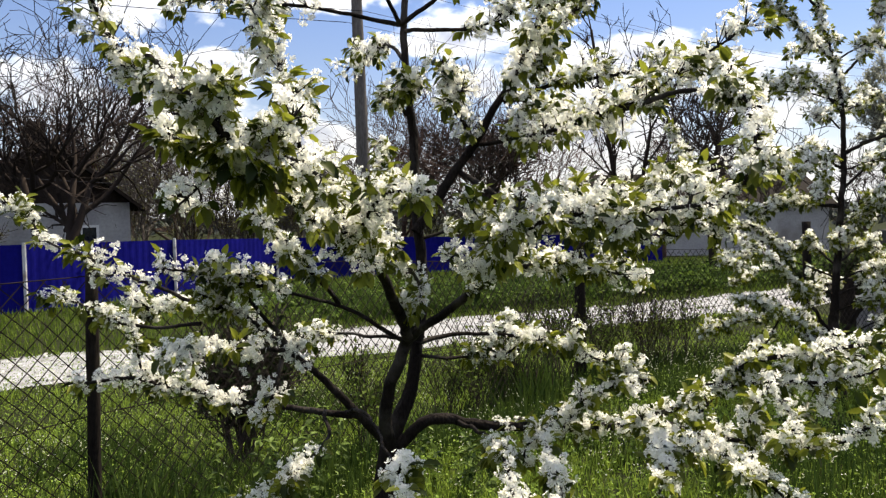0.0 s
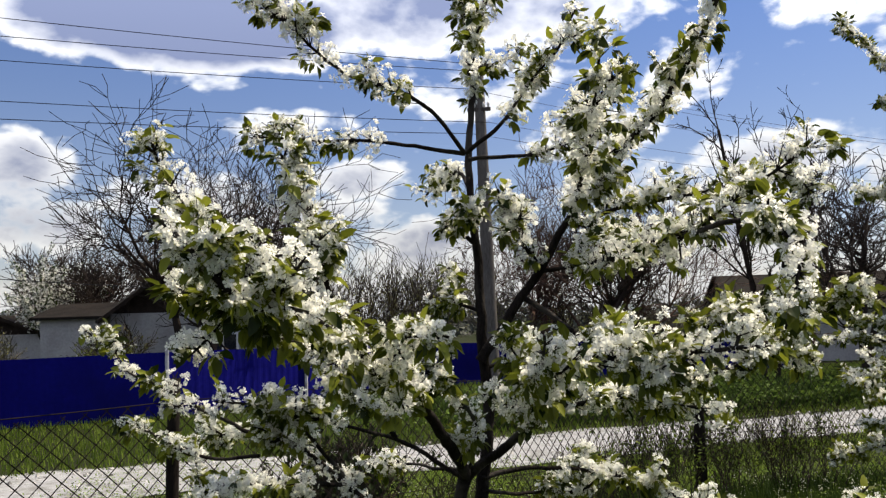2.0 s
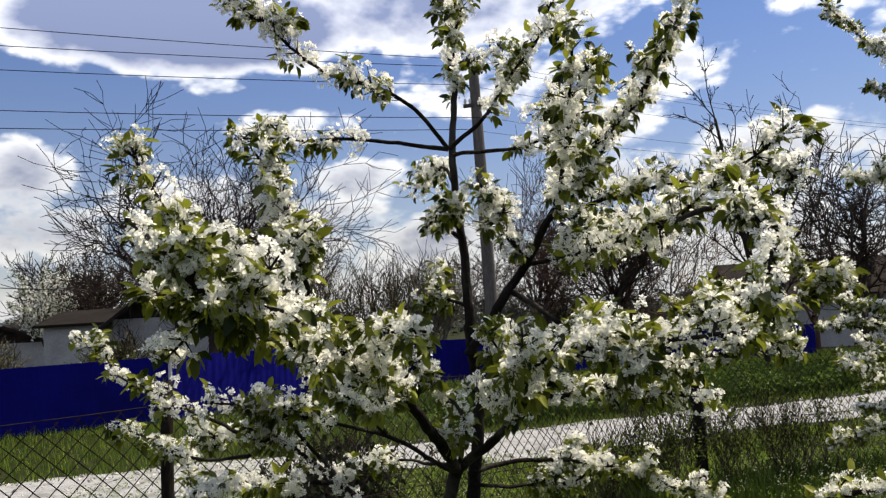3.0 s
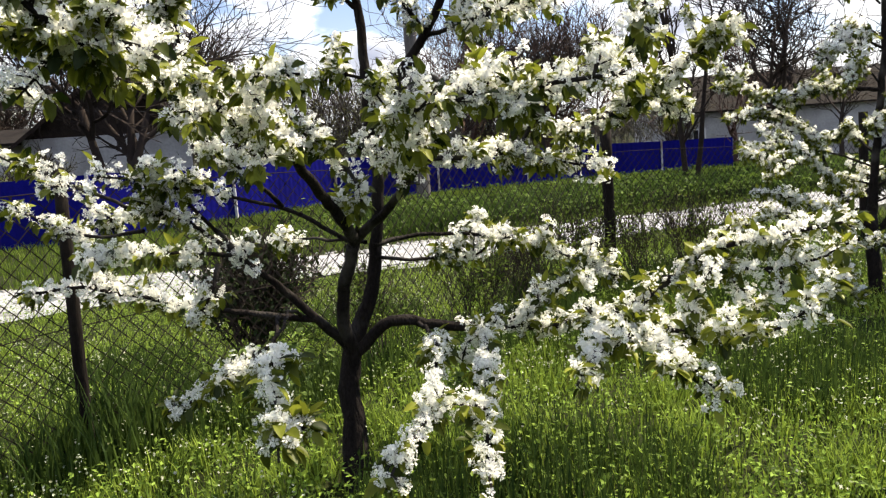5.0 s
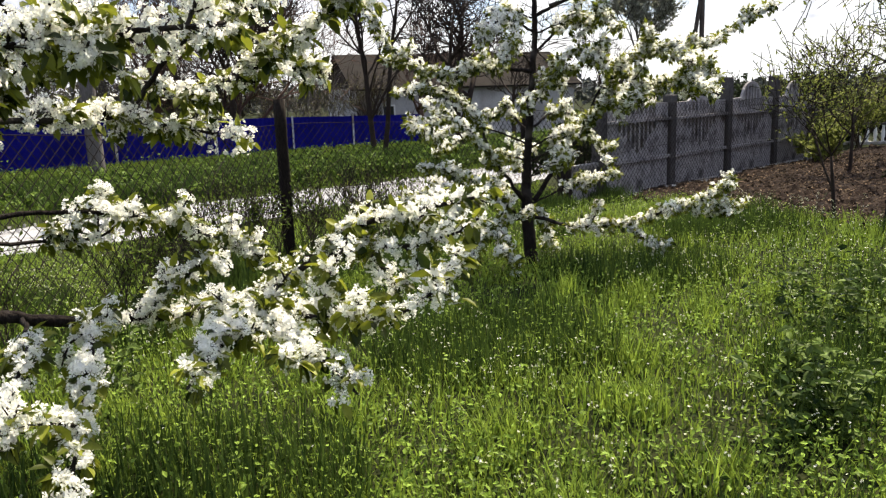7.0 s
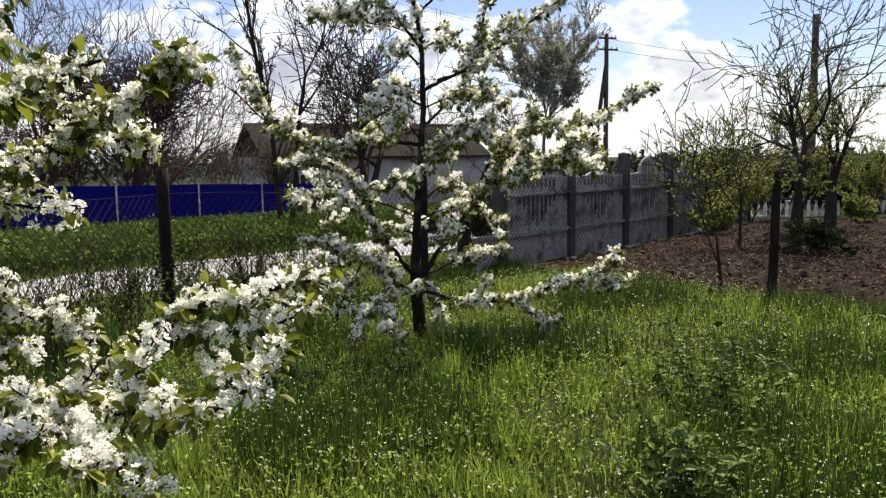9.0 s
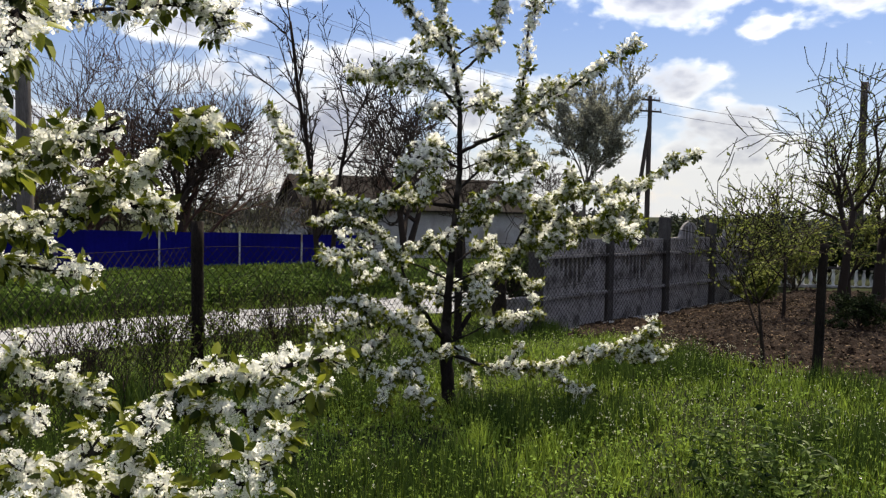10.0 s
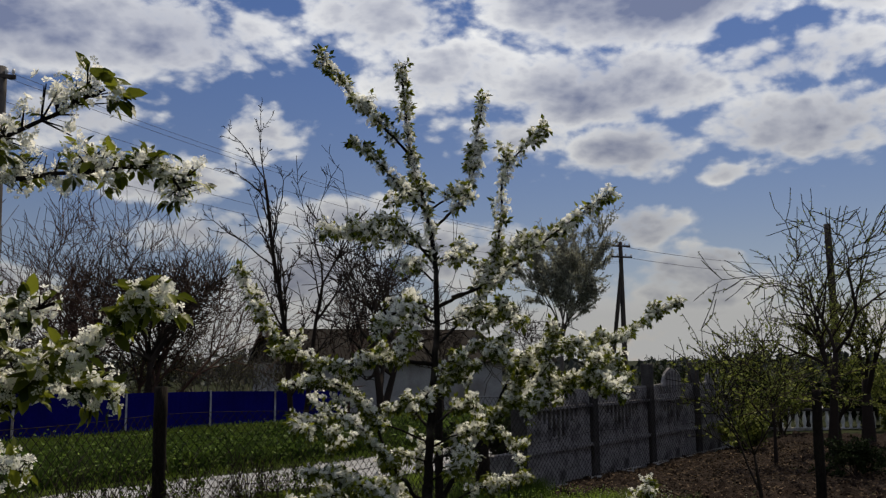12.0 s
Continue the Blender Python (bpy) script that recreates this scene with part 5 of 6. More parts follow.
# ---- the blue fence across the street ----
BLUE_LINE = [(-15.0, 12.6), (-12.0, 14.9), (-8.8, 16.9), (-6.9, 20.6), (-5.1, 24.5), (-2.2, 26.8), (0.73, 28.9), (3.47, 31.0), (5.9, 32.2), (8.9, 33.5)]
BLUE_Z = [(-0.26, 1.34), (-0.26, 1.36), (-0.27, 1.4), (-0.3, 1.36), (-0.36, 1.3), (-0.42, 1.26), (-0.5, 1.22), (-0.56, 1.22), (-0.64, 1.22), (-0.72, 1.24)]


def blue_fence():
    x0, y0 = BLUE_LINE[0]
    ob = thing("blue_fence", (x0, y0, BLUE_Z[0][0]), "deep blue corrugated metal fence with pale posts", "fence")
    base = np.array((x0, y0, BLUE_Z[0][0]))
    for k in range(len(BLUE_LINE) - 1):
        a, b = np.array(BLUE_LINE[k]), np.array(BLUE_LINE[k + 1])
        (za, ha), (zb, hb) = BLUE_Z[k], BLUE_Z[k + 1]
        span = np.linalg.norm(b - a)
        d = (b - a) / span
        nrm = np.array((d[1], -d[0]))
        m = max(2, int(span / 0.05))
        s = np.linspace(0.0, 1.0, m + 1)
        wave = 0.004 * np.where((np.arange(m + 1) // 2) % 2 == 0, 1, -1)
        xy = a[None] + (b - a)[None] * s[:, None] + nrm[None] * wave[:, None]
        lo = za + (zb - za) * s - 0.04
        hi = lo + ha + (hb - ha) * s + 0.04
        front = np.column_stack([xy, lo]), np.column_stack([xy, hi])
        back = np.column_stack([xy - nrm * 0.006, hi]), np.column_stack([xy - nrm * 0.006, lo])
        v = np.vstack([front[0], front[1], back[0], back[1]]) - base
        n = m + 1
        q = []
        for r in range(4):
            for c in range(m):
                q.append((r * n + c, r * n + c + 1, ((r + 1) % 4) * n + c + 1, ((r + 1) % 4) * n + c))
        part("sheet", bulk("sheet", v, q, BLUE), ob)
        px, py = a + nrm * 0.05 - base[:2]
        part("post", solid("post", [box(px - 0.03, px + 0.03, py - 0.03, py + 0.03, za - base[2] - 0.1, za - base[2] + ha + 0.04)], PALE_METAL), ob, "pale grey metal post")
    return ob


blue_fence()


# ---- houses ----
def house(name, at, turn, wide, deep, eave, apex, label, windows=(), gable_front=True, over=0.3, gable=None):
    """A small house: plastered walls, boarded gable, two roof slopes with thickness; its front looks along -y."""
    z = float(ground_z(at[0], at[1])) - 0.1
    ob = thing(name, (at[0], at[1], z), label, "house")
    ob.rotation_euler = (0, 0, radians(turn))
    h, w = wide / 2, 0.25
    eave, apex = eave - z, apex - z
    if gable_front:
        part("wall", solid("wall", [box(-h, h, 0, w, 0, eave)], PLASTER), ob)
        part("wall", solid("wall", [box(-h, -h + w, w, deep, 0, eave)], PLASTER), ob)
        part("wall", solid("wall", [box(h - w, h, w, deep, 0, eave)], PLASTER), ob)
        for y in (0.03, deep - 0.1):
            v = [(-h, y, eave), (h, y, eave), (0, y, apex), (-h, y + 0.12, eave), (h, y + 0.12, eave), (0, y + 0.12, apex)]
            part("gable", bulk("gable", v, [(0, 3, 4, 1), (1, 4, 5, 2), (2, 5, 3, 0)], gable or GABLE, [(0, 1, 2), (5, 4, 3)]), ob)
        rise = (apex - eave) / h
        for sgn in (-1, 1):
            xe = sgn * (h + over)
            ze = eave - over * rise
            v = []
            for y in (-over, deep + over):
                v += [(0, y, apex + 0.02), (xe, y, ze + 0.02), (xe, y, ze + 0.10), (0, y, apex + 0.11)]
            part("roof", bulk("roof", v, [(0, 1, 2, 3), (7, 6, 5, 4), (3, 2, 6, 7), (0, 4, 5, 1), (1, 5, 6, 2), (0, 3, 7, 4)], ROOF), ob)
            v = []
            for y in (-over - 0.04, -over - 0.005):
                v += [(0, y, apex - 0.02), (xe, y, ze - 0.02), (xe, y, ze + 0.10), (0, y, apex + 0.11)]
            part("bargeboard", bulk("bargeboard", v, [(0, 1, 2, 3), (7, 6, 5, 4), (3, 2, 6, 7), (0, 4, 5, 1), (1, 5, 6, 2), (0, 3, 7, 4)], GABLE), ob, "brown bargeboard")
    else:
        part("wall", solid("wall", [box(-h, h, 0, w, 0, eave)], PLASTER), ob)
        part("wall", solid("wall", [box(-h, -h + w, w, deep, 0, eave)], PLASTER), ob)
        part("wall", solid("wall", [box(h - w, h, w, deep, 0, eave)], PLASTER), ob)
        for x in (-h, h - 0.12):
            v = []
            for xx in (x, x + 0.12):
                v += [(xx, 0.02, eave), (xx, deep, eave), (xx, deep / 2, apex)]
            part("gable", bulk("gable", v, [(0, 3, 4, 1), (1, 4, 5, 2), (2, 5, 3, 0)], GABLE, [(0, 1, 2), (5, 4, 3)]), ob, "brown boarded gable")
        rise = (apex - eave) / (deep / 2)
        for sgn in (-1, 1):
            ye = deep / 2 + sgn * (deep / 2 + over)
            ze = eave - over * rise
            v = []
            for x in (-h - over, h + over):
                v += [(x, deep / 2, apex + 0.02), (x, ye, ze + 0.02), (x, ye, ze + 0.10), (x, deep / 2, apex + 0.11)]
            part("roof", bulk("roof", v, [(0, 1, 2, 3), (7, 6, 5, 4), (3, 2, 6, 7), (0, 4, 5, 1), (1, 5, 6, 2), (0, 3, 7, 4)], ROOF), ob)
            v = []
            for x in (h + over + 0.005, h + over + 0.05):
                v += [(x, deep / 2, apex - 0.14), (x, ye, ze - 0.14), (x, ye, ze + 0.11), (x, deep / 2, apex + 0.12)]
            part("bargeboard", bulk("bargeboard", v, [(0, 1, 2, 3), (7, 6, 5, 4), (3, 2, 6, 7), (0, 4, 5, 1), (1, 5, 6, 2), (0, 3, 7, 4)], TRIM_WHITE if wide > 8 else GABLE), ob, "painted bargeboard")
    for x, zz, ww, hh in windows:
        win = part("window", solid("window", [box(x - ww / 2 - 0.07, x - ww / 2, -0.04, 0.0, zz - 0.07, zz + hh + 0.07), box(x + ww / 2, x + ww / 2 + 0.07, -0.04, 0.0, zz - 0.07, zz + hh + 0.07),
                                              box(x - ww / 2, x + ww / 2, -0.04, 0.0, zz + hh, zz + hh + 0.07), box(x - ww / 2, x + ww / 2, -0.04, 0.0, zz - 0.07, zz),
                                              box(x - 0.025, x + 0.025, -0.03, -0.004, zz, zz + hh)], TRIM_WHITE), ob, "pale window frame")
        part("pane", solid("pane", [box(x - ww / 2, x + ww / 2, -0.018, -0.006, zz, zz + hh)], GLASS_DARK), win)
    return ob


cottage = house("small_house", (-11.2, 22.9), 34, 4.5, 6.0, 2.1, 3.85, "small white plastered house with a dark brown boarded gable", windows=((0.9, 0.9, 0.8, 0.9),), gable_front=True, over=0.35)
part("chimney", soft_box("chimney", -0.24, 0.24, 1.3, 1.78, 3.2, 4.95, GABLE, 0.02), cottage, "sooty brick chimney stack")
house("outbuilding", (-14.95, 22.8), 6, 2.2, 3.0, 2.02, 2.4, "low white plastered outbuilding beside the small house", gable_front=False, over=0.22)
house("white_house", (12.7, 38.5), 4, 11.2, 6.5, 1.65, 3.2, "long white plastered house with a brown roof", windows=((-4.1, 1.0, 0.5, 0.6),), gable_front=False)
house("shed", (-20.6, 26.6), 10, 3.4, 3.0, 1.55, 2.2, "low shed with a dark roof beside a blossoming tree", gable_front=True)


# ---- poles and wires ----
def power_pole(at, top, mat, label, arms=((0.35, 0.8),), r=(0.15, 0.10), brace=None, lean=(0, 0)):
    z = float(ground_z(at[0], at[1]))
    ob = thing("power_pole", (at[0], at[1], z), label, "pole", "power poles")
    h = top - z
    line = smooth_line([(0, 0, -0.3), (lean[0] * 0.5, lean[1] * 0.5, h / 2), (lean[0], lean[1], h)], 0.6)
    part("pole", solid("pole", [tube(line, np.linspace(r[0], r[1], len(line)), 10)], mat, True), ob)
    for drop, half in arms:
        part("crossarm", soft_box("crossarm", lean[0] - half, lean[0] + half, lean[1] - 0.14, lean[1] - 0.06, h - drop - 0.05, h - drop + 0.05, POLE_DARK, 0.01), ob)
        for x in (-half + 0.06, -half * 0.4, half * 0.4, half - 0.06):
            part("insulator", solid("insulator", [tube([(lean[0] + x, lean[1] - 0.10, h - drop + 0.05), (lean[0] + x, lean[1] - 0.10, h - drop + 0.12), (lean[0] + x, lean[1] - 0.10, h - drop + 0.2)], [0.02, 0.045, 0.025], 7)], INSULATOR, True), ob)
    if brace:
        part("brace", solid("brace", [tube(smooth_line([(brace[0], brace[1], -0.2), (brace[0] * 0.5, brace[1] * 0.5, h * 0.42), (0, 0, h * 0.82)], 0.6), r[1], 8)], mat, True), ob)
    return ob


power_pole((-2.12, 22.0), 8.7, POLE, "weathered grey power pole with two short crossarms", arms=((0.25, 0.35), (1.35, 0.32)), r=(0.20, 0.14), lean=(-0.14, 0))
power_pole((27.5, 42.0), 8.5, POLE_DARK, "distant dark braced power pole", arms=((0.25, 0.6), (0.9, 0.7)), r=(0.17, 0.12), brace=(-1.0, 0.2))
power_pole((22.9, 22.0), 6.1, POLE_DARK, "dark power pole behind the garden trees", arms=(), r=(0.14, 0.11))


def cable(a, b, sag, r=0.012):
    t = np.linspace(0, 1, 25)[:, None]
    line = np.array(a)[None] * (1 - t) + np.array(b)[None] * t
    line[:, 2] -= sag * 4 * t[:, 0] * (1 - t[:, 0])
    mid = line[0].copy()
    ob = new("overhead_wire", solid("overhead_wire", [tube(line - mid, r, 5)], CABLE, True))
    ob.location = mid
    return tagged(ob, "thin dark overhead power wire strung between poles", "wire", "overhead wires")


for za, zb, dx in ((8.62, 11.0, 0.0), (8.38, 10.0, 0.28), (7.95, 9.3, -0.28), (6.98, 8.2, 0.25), (6.70, 7.6, -0.25)):
    cable((-2.26 + dx, 21.9, za), (-37.6, 3.4, zb), 0.5, 0.010)
    cable((-2.26 + dx, 21.9, za), (27.5 + dx, 42.0, 8.2 - (8.62 - za) * 0.5), 0.9, 0.006)
cable((-9.0, 23.3, 2.6), (-37.6, 3.4, 6.8), 0.6)
cable((27.9, 42.0, 7.6), (60.0, 46.0, 8.8), 1.0)
cable((27.9, 42.0, 8.2), (60.0, 46.0, 9.4), 1.0)


# ---- low white balustrade at the garden's end ----
def balustrade():
    at = (16.2, 18.6)
    z = float(ground_z(*at))
    ob = thing("balustrade", (at[0], at[1], z), "low white balustrade on a pale kerb beyond the garden bed", "balustrade")
    ob.rotation_euler = (0, 0, math.atan2(-0.53, 0.848))
    part("kerb", soft_box("kerb", 0.0, 7.4, -0.09, 0.09, -0.1, 0.10, PALE_CONCRETE, 0.015), ob, "pale concrete kerb")
    part("handrail", soft_box("handrail", 0.0, 7.4, -0.06, 0.06, 0.52, 0.59, CONCRETE_POST, 0.012), ob, "dark weathered handrail")
    line = np.array([(0, 0, 0.10), (0, 0, 0.16), (0, 0, 0.26), (0, 0, 0.36), (0, 0, 0.46), (0, 0, 0.52)])
    me = solid("baluster", [tube(line, [0.045, 0.03, 0.055, 0.045, 0.028, 0.045], 8)], TRIM_WHITE, True)
    for k in range(40):
        part("baluster", me, ob, at=(0.1 + 0.185 * k, 0, 0))


balustrade()

# ---- the garden bed ----
rng = np.random.default_rng(77)
gx, gy = np.meshgrid(np.linspace(6.2, 16.5, 150), np.linspace(3.0, 17.5, 200))
on = soil_edge(gx, gy) > 0
wl = 0.498 * (gx - 8.01) - 0.867 * (gy - 12.6)
on &= wl > 0.12
rough = 0.05 * np.sin(gx * 9 + gy * 2) * np.sin(gy * 7) + 0.03 * rng.normal(size=gx.shape)
vz = ground_z(gx, gy) + 0.03 + np.where(on, rough * 0.7, -0.2)
vv = np.stack([gx, gy, vz], axis=2).reshape(-1, 3)
n, m = gx.shape[1], gx.shape[0]
i = (np.arange(m - 1)[:, None] * n + np.arange(n - 1)[None, :]).ravel()
keep = (on.ravel()[i] | on.ravel()[i + 1] | on.ravel()[i + n] | on.ravel()[i + n + 1])
i = i[keep]
tagged(new("garden_bed", bulk("garden_bed", vv, np.stack([i, i + 1, i + n + 1, i + n], axis=1), SOIL)), "freshly dug brown soil bed with clods", "soil", kind="structure")


def lumps(name, pts, size, mat, label, category, seed):
    """Many small angular lumps in one object."""
    r = np.random.default_rng(seed)
    base = np.array([(1, 0, 0), (-1, 0, 0), (0, 1, 0), (0, -1, 0), (0, 0, 0.8), (0, 0, -0.8)], float)
    tri = np.array([(0, 2, 4), (2, 1, 4), (1, 3, 4), (3, 0, 4), (2, 0, 5), (1, 2, 5), (3, 1, 5), (0, 3, 5)])
    k = len(pts)
    s = size * (0.4 + 1.1 * r.random((k, 1, 1)) ** 2)
    v = np.einsum('nij,nkj->nki', turned(r, k), base[None] * (0.6 + 0.8 * r.random((k, 6, 1)))) * s + pts[:, None, :]
    t = (tri[None] + 6 * np.arange(k)[:, None, None]).reshape(-1, 3)
    return tagged(new(name, bulk(name, v.reshape(-1, 3), None, mat, t)), label, category, kind="stuff")


cx = rng.uniform(6.6, 14.5, 11000)
cy = rng.uniform(4.5, 16, 11000)
ok = (soil_edge(cx, cy) > 0.05) & (0.498 * (cx - 8.01) - 0.867 * (cy - 12.6) > 0.2)
cx, cy = cx[ok], cy[ok]
lumps("soil_clods", np.column_stack([cx, cy, ground_z(cx, cy) + 0.03]), 0.026, CLOD, "brown clods of dug earth and dry stalks", "soil", 5)
su = rng.uniform(-14, 26, 4000)
sw = rng.uniform(10.3, 12.7, 4000)
sx, sy = su * ROAD[0] + sw * ACROSS[0], su * ROAD[1] + sw * ACROSS[1]
lumps("gravel_stones", np.column_stack([sx, sy, ground_z(sx, sy) + 0.03]), 0.03, STONE, "loose pale gravel stones on the street", "gravel", 6)


# ---- grass and weeds ----
def blades(name, x, y, hgt, wid, mat, label, category, seed, lean=0.35, lift=0.0, plain=False):
    r = np.random.default_rng(seed)
    n = len(x)
    z = ground_z(x, y) - 0.01 + lift
    a = r.random(n) * 2 * math.pi
    side = np.column_stack([np.cos(a), np.sin(a), np.zeros(n)]) * (wid * 0.5)[:, None]
    b = a + math.pi / 2 + r.normal(size=n) * 0.6
    out = np.column_stack([np.cos(b), np.sin(b), np.zeros(n)]) * (hgt * lean * (0.3 + r.random(n)))[:, None]
    root = np.column_stack([x, y, z])
    mid = root + out * 0.35 + np.column_stack([np.zeros((n, 2)), hgt * 0.55])
    tip = root + out + np.column_stack([np.zeros((n, 2)), hgt])
    if plain:
        v = np.stack([root - side, root + side, tip], axis=1).reshape(-1, 3)
        return tagged(new(name, bulk(name, v, None, mat, np.arange(3 * n).reshape(-1, 3))), label, category, kind="stuff")
    v = np.stack([root - side, root + side, mid + side * 0.8, mid - side * 0.8, tip], axis=1).reshape(-1, 3)
    k = 5 * np.arange(n)[:, None]
    return tagged(new(name, bulk(name, v, k + np.array([[0, 1, 2, 3]]), mat, k + np.array([[3, 2, 4]]))), label, category, kind="stuff")


r = np.random.default_rng(9)
N = 1250000
gx = r.uniform(-9, 11, N)
gy = r.uniform(-3.5, 14.5, N)
v = gx * ACROSS[0] + gy * ACROSS[1]
dist = np.hypot(gx - 0.6, gy - 0.2)
clump = 0.5 + 0.5 * np.sin(gx * 2.1 + 1.3 * np.sin(gy * 1.7)) * np.sin(gy * 2.6 + 0.8 * np.sin(gx * 1.3))
tuft = np.clip(np.sin(gx * 5.3 + 2.0 * np.sin(gy * 3.1)) * np.sin(gy * 4.7 + 1.7 * np.sin(gx * 2.9)) * 1.6 - 0.5, 0, 1)
keep = (v < 10.3 + 0.15 * np.sin(3 * gx)) & (soil_edge(gx, gy) < 0.1 + 0.2 * r.random(N)) & (r.random(N) < np.clip(4.0 / dist, 0.30, 1.0) * 0.50 * (0.45 + 0.5 * clump + 0.5 * tuft) * np.where(gy < 0.8, 0.4, 1.0))
gx, gy, v, dist, clump, tuft = gx[keep], gy[keep], v[keep], dist[keep], clump[keep], tuft[keep]
street = np.clip((v - 4.3) / 2.0, 0, 1)     # shorter beyond the wire fence
hgt = (0.03 + 0.08 * r.random(len(gx)) ** 1.5 + 0.035 * clump + 0.13 * tuft) * (1 - 0.35 * street)
wid = 0.0045 + 0.004 * r.random(len(gx)) + 0.0007 * dist
close = (dist < 4.2) & (gy > 0.8)
blades("grass", gx[close], gy[close], hgt[close], wid[close], GRASS, "lush spring grass in the yard", "grass", 10, lean=0.55)
blades("grass", gx[~close], gy[~close], hgt[~close], wid[~close] * 1.15, GRASS, "lush spring grass towards the fence", "grass", 11, lean=0.5, plain=True)
N = 70000
gx, gy = r.uniform(-11, 13, N), r.uniform(-9, 0.9, N)
keep = r.random(N) < np.clip((2.2 - gy) / 4, 0.3, 1)
blades("grass", gx[keep], gy[keep], 0.06 + 0.12 * r.random(keep.sum()), 0.014 + 0.01 * r.random(keep.sum()), GRASS, "lush spring grass behind the path", "grass", 17, plain=True)
N = 80000
tx, ty = r.uniform(-3, 8, N), r.uniform(1.5, 8.5, N)
keep = (np.sin(tx * 1.9 + 0.7) * np.sin(ty * 2.3 + 0.4) > 0.22) & (soil_edge(tx, ty) < 0)
blades("tall_grass", tx[keep], ty[keep], 0.12 + 0.20 * r.random(keep.sum()), 0.006 + 0.004 * r.random(keep.sum()), VERGE, "darker broad-bladed grass tufts", "grass", 12, lean=0.25)
N = 22000
k = r.integers(1, 5, N)
f = r.random(N)
fence = np.array(FENCE_LINE)
tx = fence[k, 0] * (1 - f) + fence[k + 1, 0] * f + r.normal(size=N) * 0.16
ty = fence[k, 1] * (1 - f) + fence[k + 1, 1] * f + r.normal(size=N) * 0.16
lush = 0.5 + 0.5 * np.sin(3.1 * tx + 2.0 * np.sin(1.7 * ty))
keep = (r.random(N) < 0.25 + 0.75 * lush) & (soil_edge(tx, ty) < 0)
blades("fence_weeds", tx[keep], ty[keep], (0.15 + 0.40 * r.random(keep.sum())) * (0.5 + 0.6 * lush[keep]) * np.where(k[keep] >= 3, 0.55, 1.0), 0.008 + 0.012 * r.random(keep.sum()), VERGE, "rank dark green growth along the wire fence", "weeds", 15, lean=0.35)
N = 95000
lu, lv = r.uniform(-16, 30, N), r.uniform(12.5, 27, N)
lx, ly = lu * ROAD[0] + lv * ACROSS[0], lu * ROAD[1] + lv * ACROSS[1]
blades("verge_grass", lx, ly, 0.07 + 0.11 * r.random(N), 0.018 + 0.016 * r.random(N), LAWN, "short green grass beyond the street", "grass", 13, plain=True)
N = 26000
lu, lv = r.uniform(5, 30, N), 13.4 + np.abs(r.normal(size=N)) * 2.2
lx, ly = lu * ROAD[0] + lv * ACROSS[0], lu * ROAD[1] + lv * ACROSS[1]
blades("verge_weeds", lx, ly, 0.18 + 0.32 * r.random(N), 0.03 + 0.03 * r.random(N), VERGE, "rank dark green weeds beside the street", "weeds", 14, lean=0.5, plain=True)
N = 70000
lu, lv = r.uniform(-4, 30, N), 13.2 + np.abs(r.normal(size=N)) * 2.6
lx, ly = lu * ROAD[0] + lv * ACROSS[0], lu * ROAD[1] + lv * ACROSS[1]
rank = 0.5 + 0.5 * np.sin(lx * 2.3 + 1.7 * np.sin(ly * 1.9)) * np.sin(ly * 2.9 + 1.2 * np.sin(lx * 1.4))
keep = r.random(N) < (0.15 + 0.85 * rank) * np.clip((lu - 3) / 6, 0.0, 1)
lx, ly, rank = lx[keep], ly[keep], rank[keep]
c = np.column_stack([lx, ly, ground_z(lx, ly) + 0.04 + (0.12 + 0.42 * rank) * r.random(len(lx))])
vv, t = scatter_leaves(r, c, r.normal(size=c.shape) * np.array([1, 1, 0.5]) + np.array([0, 0, 0.3]), 0.10, spread=0.8, far=True)
tagged(new("verge_herbs", bulk("verge_herbs", vv, None, HERB, t)), "broad-leaved dark green herbs heaped beside the street", "weeds", kind="stuff")

# small white flowers and low leaves among the grass
N = 9000
fx, fy = r.uniform(-5, 9, N), r.uniform(1.4, 10, N)
keep = (soil_edge(fx, fy) < 0) & (r.random(N) < 0.25 + 0.5 * np.sin(fx * 1.3) * np.sin(fy * 1.1 + 2))
fx, fy = fx[keep], fy[keep]
c = np.column_stack([fx, fy, ground_z(fx, fy) + 0.08 + 0.12 * r.random(len(fx))])
vv, q = scatter_flowers(r, c, np.array([0, 0, 1.0]) + 0.6 * r.normal(size=c.shape), 0.013)
tagged(new("meadow_flowers", bulk("meadow_flowers", vv, q, PETAL)), "tiny white meadow flowers scattered in the grass", "flowers", kind="stuff")
N = 520000
fx, fy = r.uniform(-6, 9, N), r.uniform(-3, 11, N)
patch = 0.5 + 0.5 * np.sin(fx * 2.9 + 1.1 * np.sin(fy * 2.2)) * np.sin(fy * 3.4 + np.sin(fx * 1.9))
keep = (soil_edge(fx, fy) < 0.05) & (r.random(N) < np.clip(3.0 / np.hypot(fx - 0.6, fy), 0.25, 1) * (0.35 + 0.75 * patch) * np.where(fy < 0.9, 0.25 * np.clip((fy + 3) / 3, 0, 1), 1.0))
fx, fy = fx[keep], fy[keep]
c = np.column_stack([fx, fy, ground_z(fx, fy) + 0.015 + 0.16 * r.random(len(fx))])
w = r.normal(size=c.shape) * np.array([1, 1, 0.5]) + np.array([0, 0, 0.35])
vv, t = scatter_leaves(r, c, w, 0.026, spread=0.7, far=True)
tagged(new("low_weeds", bulk("low_weeds", vv, None, LOW_WEED, t)), "small bright green weed leaves among the grass", "weeds", kind="stuff")
N = 12000
fx, fy = r.uniform(6.8, 14, N), r.uniform(4.5, 15, N)
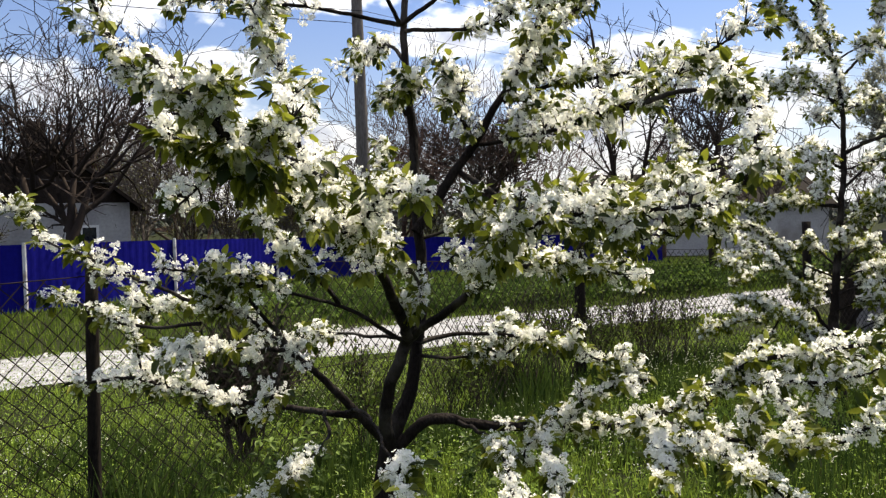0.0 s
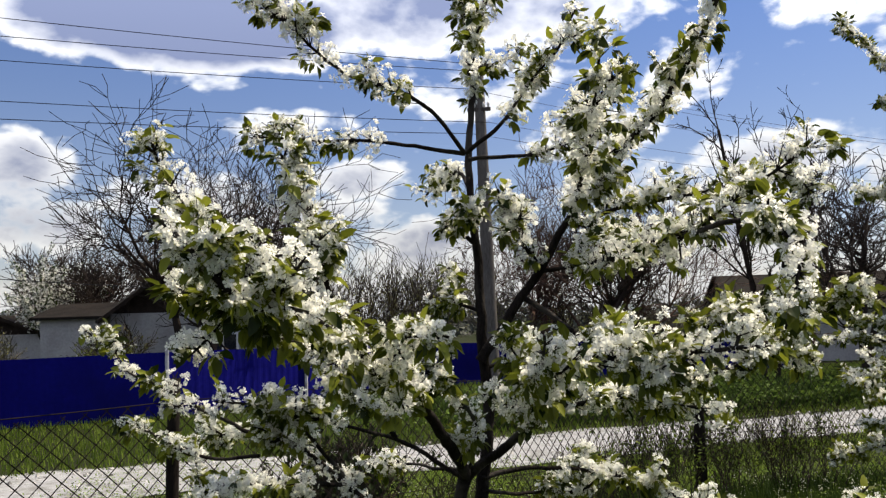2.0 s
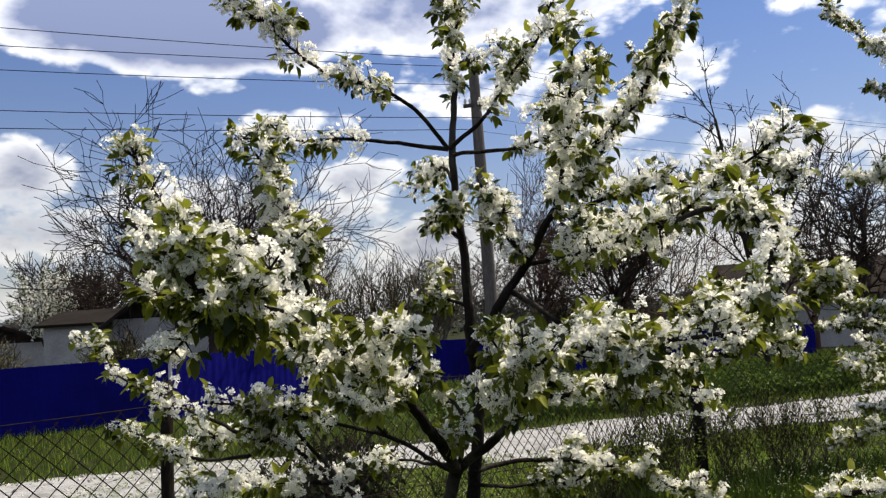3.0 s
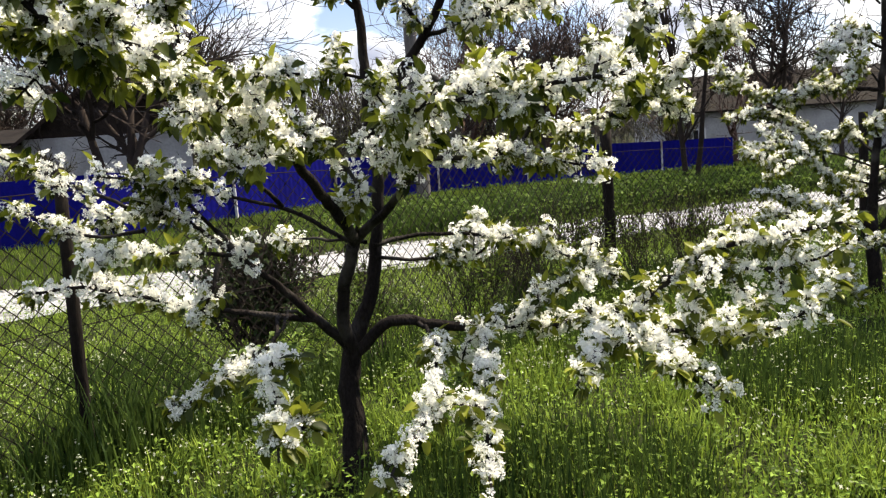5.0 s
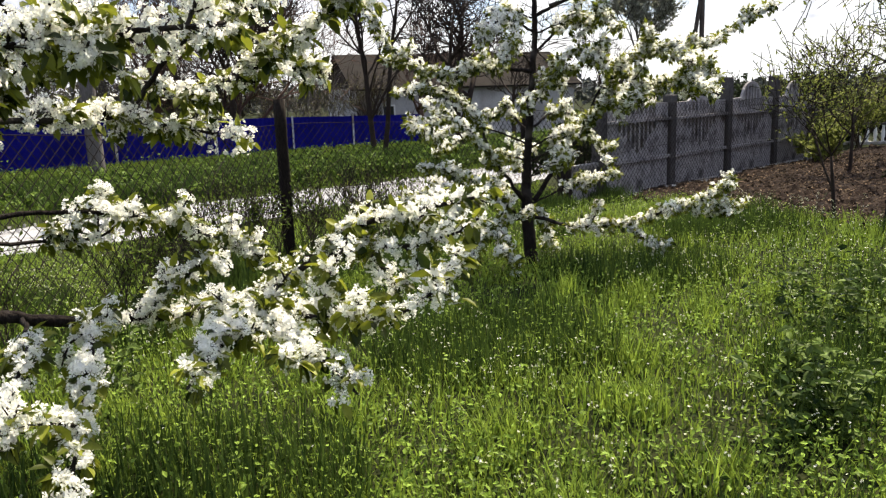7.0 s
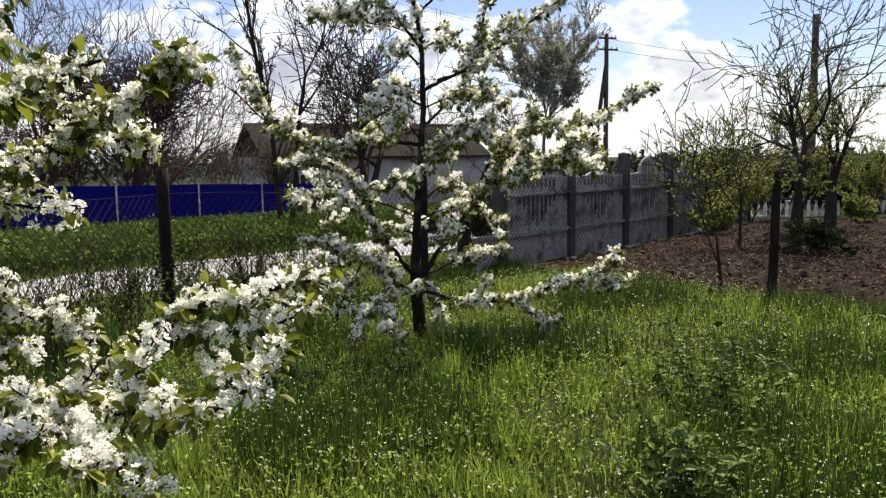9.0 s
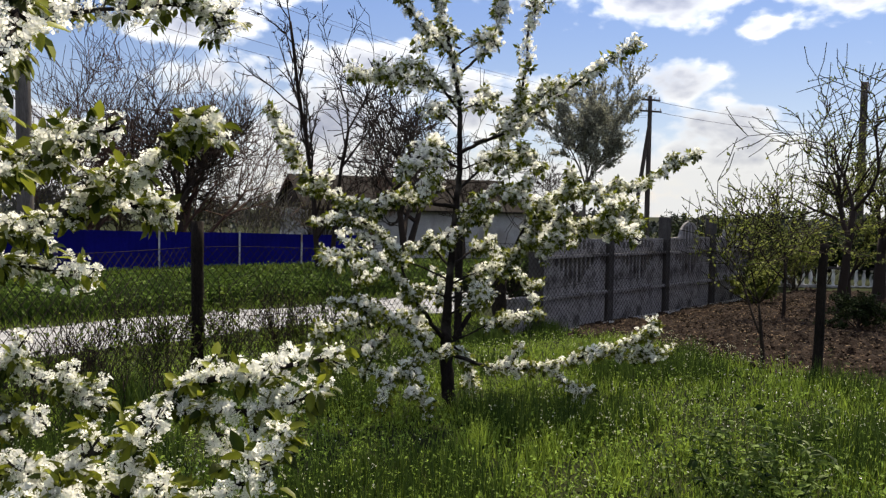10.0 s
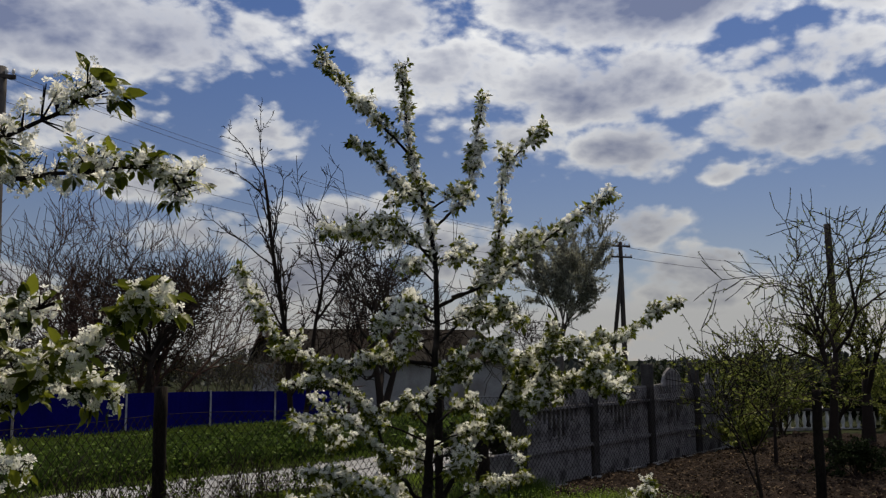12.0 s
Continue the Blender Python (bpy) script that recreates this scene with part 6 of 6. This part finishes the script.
keep = (soil_edge(fx, fy) > 0.0) & (0.498 * (fx - 8.01) - 0.867 * (fy - 12.6) > 0.2)
fx, fy = fx[keep], fy[keep]
c = np.column_stack([fx, fy, ground_z(fx, fy) + 0.055 + 0.02 * r.random(len(fx))])
w = r.normal(size=c.shape) * np.array([1, 1, 0.12])
vv, t = scatter_leaves(r, c, w, 0.042, spread=0.9, far=True)
tagged(new("dry_litter", bulk("dry_litter", vv, None, STRAW, t)), "dry leaves and stalks strewn on the dug soil", "litter", kind="stuff")


# thin seed stalks with pale heads that stand over the grass
N = 5200
fx, fy = r.uniform(-4, 8, N), r.uniform(1.6, 9, N)
keep = (soil_edge(fx, fy) < -0.1) & (r.random(N) < 0.35 + 0.5 * np.sin(fx * 1.7 + 0.5) * np.sin(fy * 1.3 + 1))
fx, fy = fx[keep], fy[keep]
foot = np.column_stack([fx, fy, ground_z(fx, fy) - 0.01])
head = foot + np.column_stack([0.05 * r.normal(size=len(fx)), 0.05 * r.normal(size=len(fx)), 0.16 + 0.18 * r.random(len(fx))])
tagged(new("seed_stalks", solid("seed_stalks", [bars(foot, head, 0.0022, 0.0012, 3)], VERGE)), "thin dark green seed stalks among the grass", "weeds", kind="stuff")
c = np.repeat(head, 4, axis=0) + r.normal(size=(4 * len(head), 3)) * np.array([0.010, 0.010, 0.018])
vv, q = scatter_flowers(r, c, np.array([0, 0, 1.0]) + 0.8 * r.normal(size=c.shape), 0.011)
tagged(new("stalk_flowers", bulk("stalk_flowers", vv, q, SEED_HEAD)), "tiny pale flower heads on thin stalks in the grass", "flowers", kind="stuff")


def weed_clump(at, seed, stems, tall, label, wide=0.30):
    r = np.random.default_rng(seed)
    z = float(ground_z(*at))
    ob = thing("weed_clump", (at[0], at[1], z), label, "weed", "leafy weeds in the grass")
    bs, ws = [], []
    for k in range(stems):
        a, rad = r.random() * 6.28, 0.03 + wide * r.random() ** 0.7
        foot = np.array((rad * math.cos(a), rad * math.sin(a), -0.03))
        h = tall * (0.55 + 0.5 * r.random())
        tip = foot + np.array((0.10 * r.normal(), 0.10 * r.normal(), h))
        line = smooth_line([foot, (foot + tip) / 2 + r.normal(size=3) * 0.02, tip], 0.06)
        part("stem", solid("stem", [tube(line, np.linspace(0.006, 0.002, len(line)), 5)], WEED, True), ob)
        for p in line[1:]:
            m = 6
            aa = r.random(m) * 6.28
            bs.append(np.repeat(p[None], m, axis=0))
            ws.append(np.column_stack([np.cos(aa), np.sin(aa), 0.35 * r.normal(size=m)]))
    vv, t = scatter_leaves(r, np.vstack(bs), np.vstack(ws), 0.048)
    part("leaves", bulk("leaves", vv, None, WEED, t), ob, kind="stuff")


weed_clump((2.92, 3.0), 3, 26, 0.46, "dark leafy nettle clump in the grass", 0.13)
weed_clump((3.95, 3.95), 8, 20, 0.46, "dark leafy nettle clump in the grass", 0.20)
weed_clump((4.35, 4.4), 4, 8, 0.5, "leafy weed with upright stems")
weed_clump((3.95, 4.55), 5, 4, 0.45, "slender upright weed in the grass")
weed_clump((0.05, 4.6), 6, 10, 0.45, "dark leafy weed clump under the pear tree")
weed_clump((-0.9, 4.3), 7, 12, 0.55, "dark leafy weed clump by the wire fence")

# ---- the far distance: low woods round the horizon ----
r = np.random.default_rng(31)
N = 32000
ang = r.uniform(0, 2 * math.pi, N)
dist = r.uniform(95, 150, N)
tops = 2.2 + 0.8 * np.sin(5 * ang) + 0.7 * np.sin(23 * ang + 1) + 0.5 * np.sin(61 * ang)
pts = np.column_stack([dist * np.cos(ang), dist * np.sin(ang), -0.6 + r.random(N) ** 1.3 * (tops + 0.6)])
vv, t = scatter_leaves(r, pts, r.normal(size=pts.shape), 1.1, spread=1.0, far=True)
tagged(new("far_woods", bulk("far_woods", vv, None, FAR_WOOD, t)), "distant grey-green belt of trees on the horizon", "trees", kind="stuff")
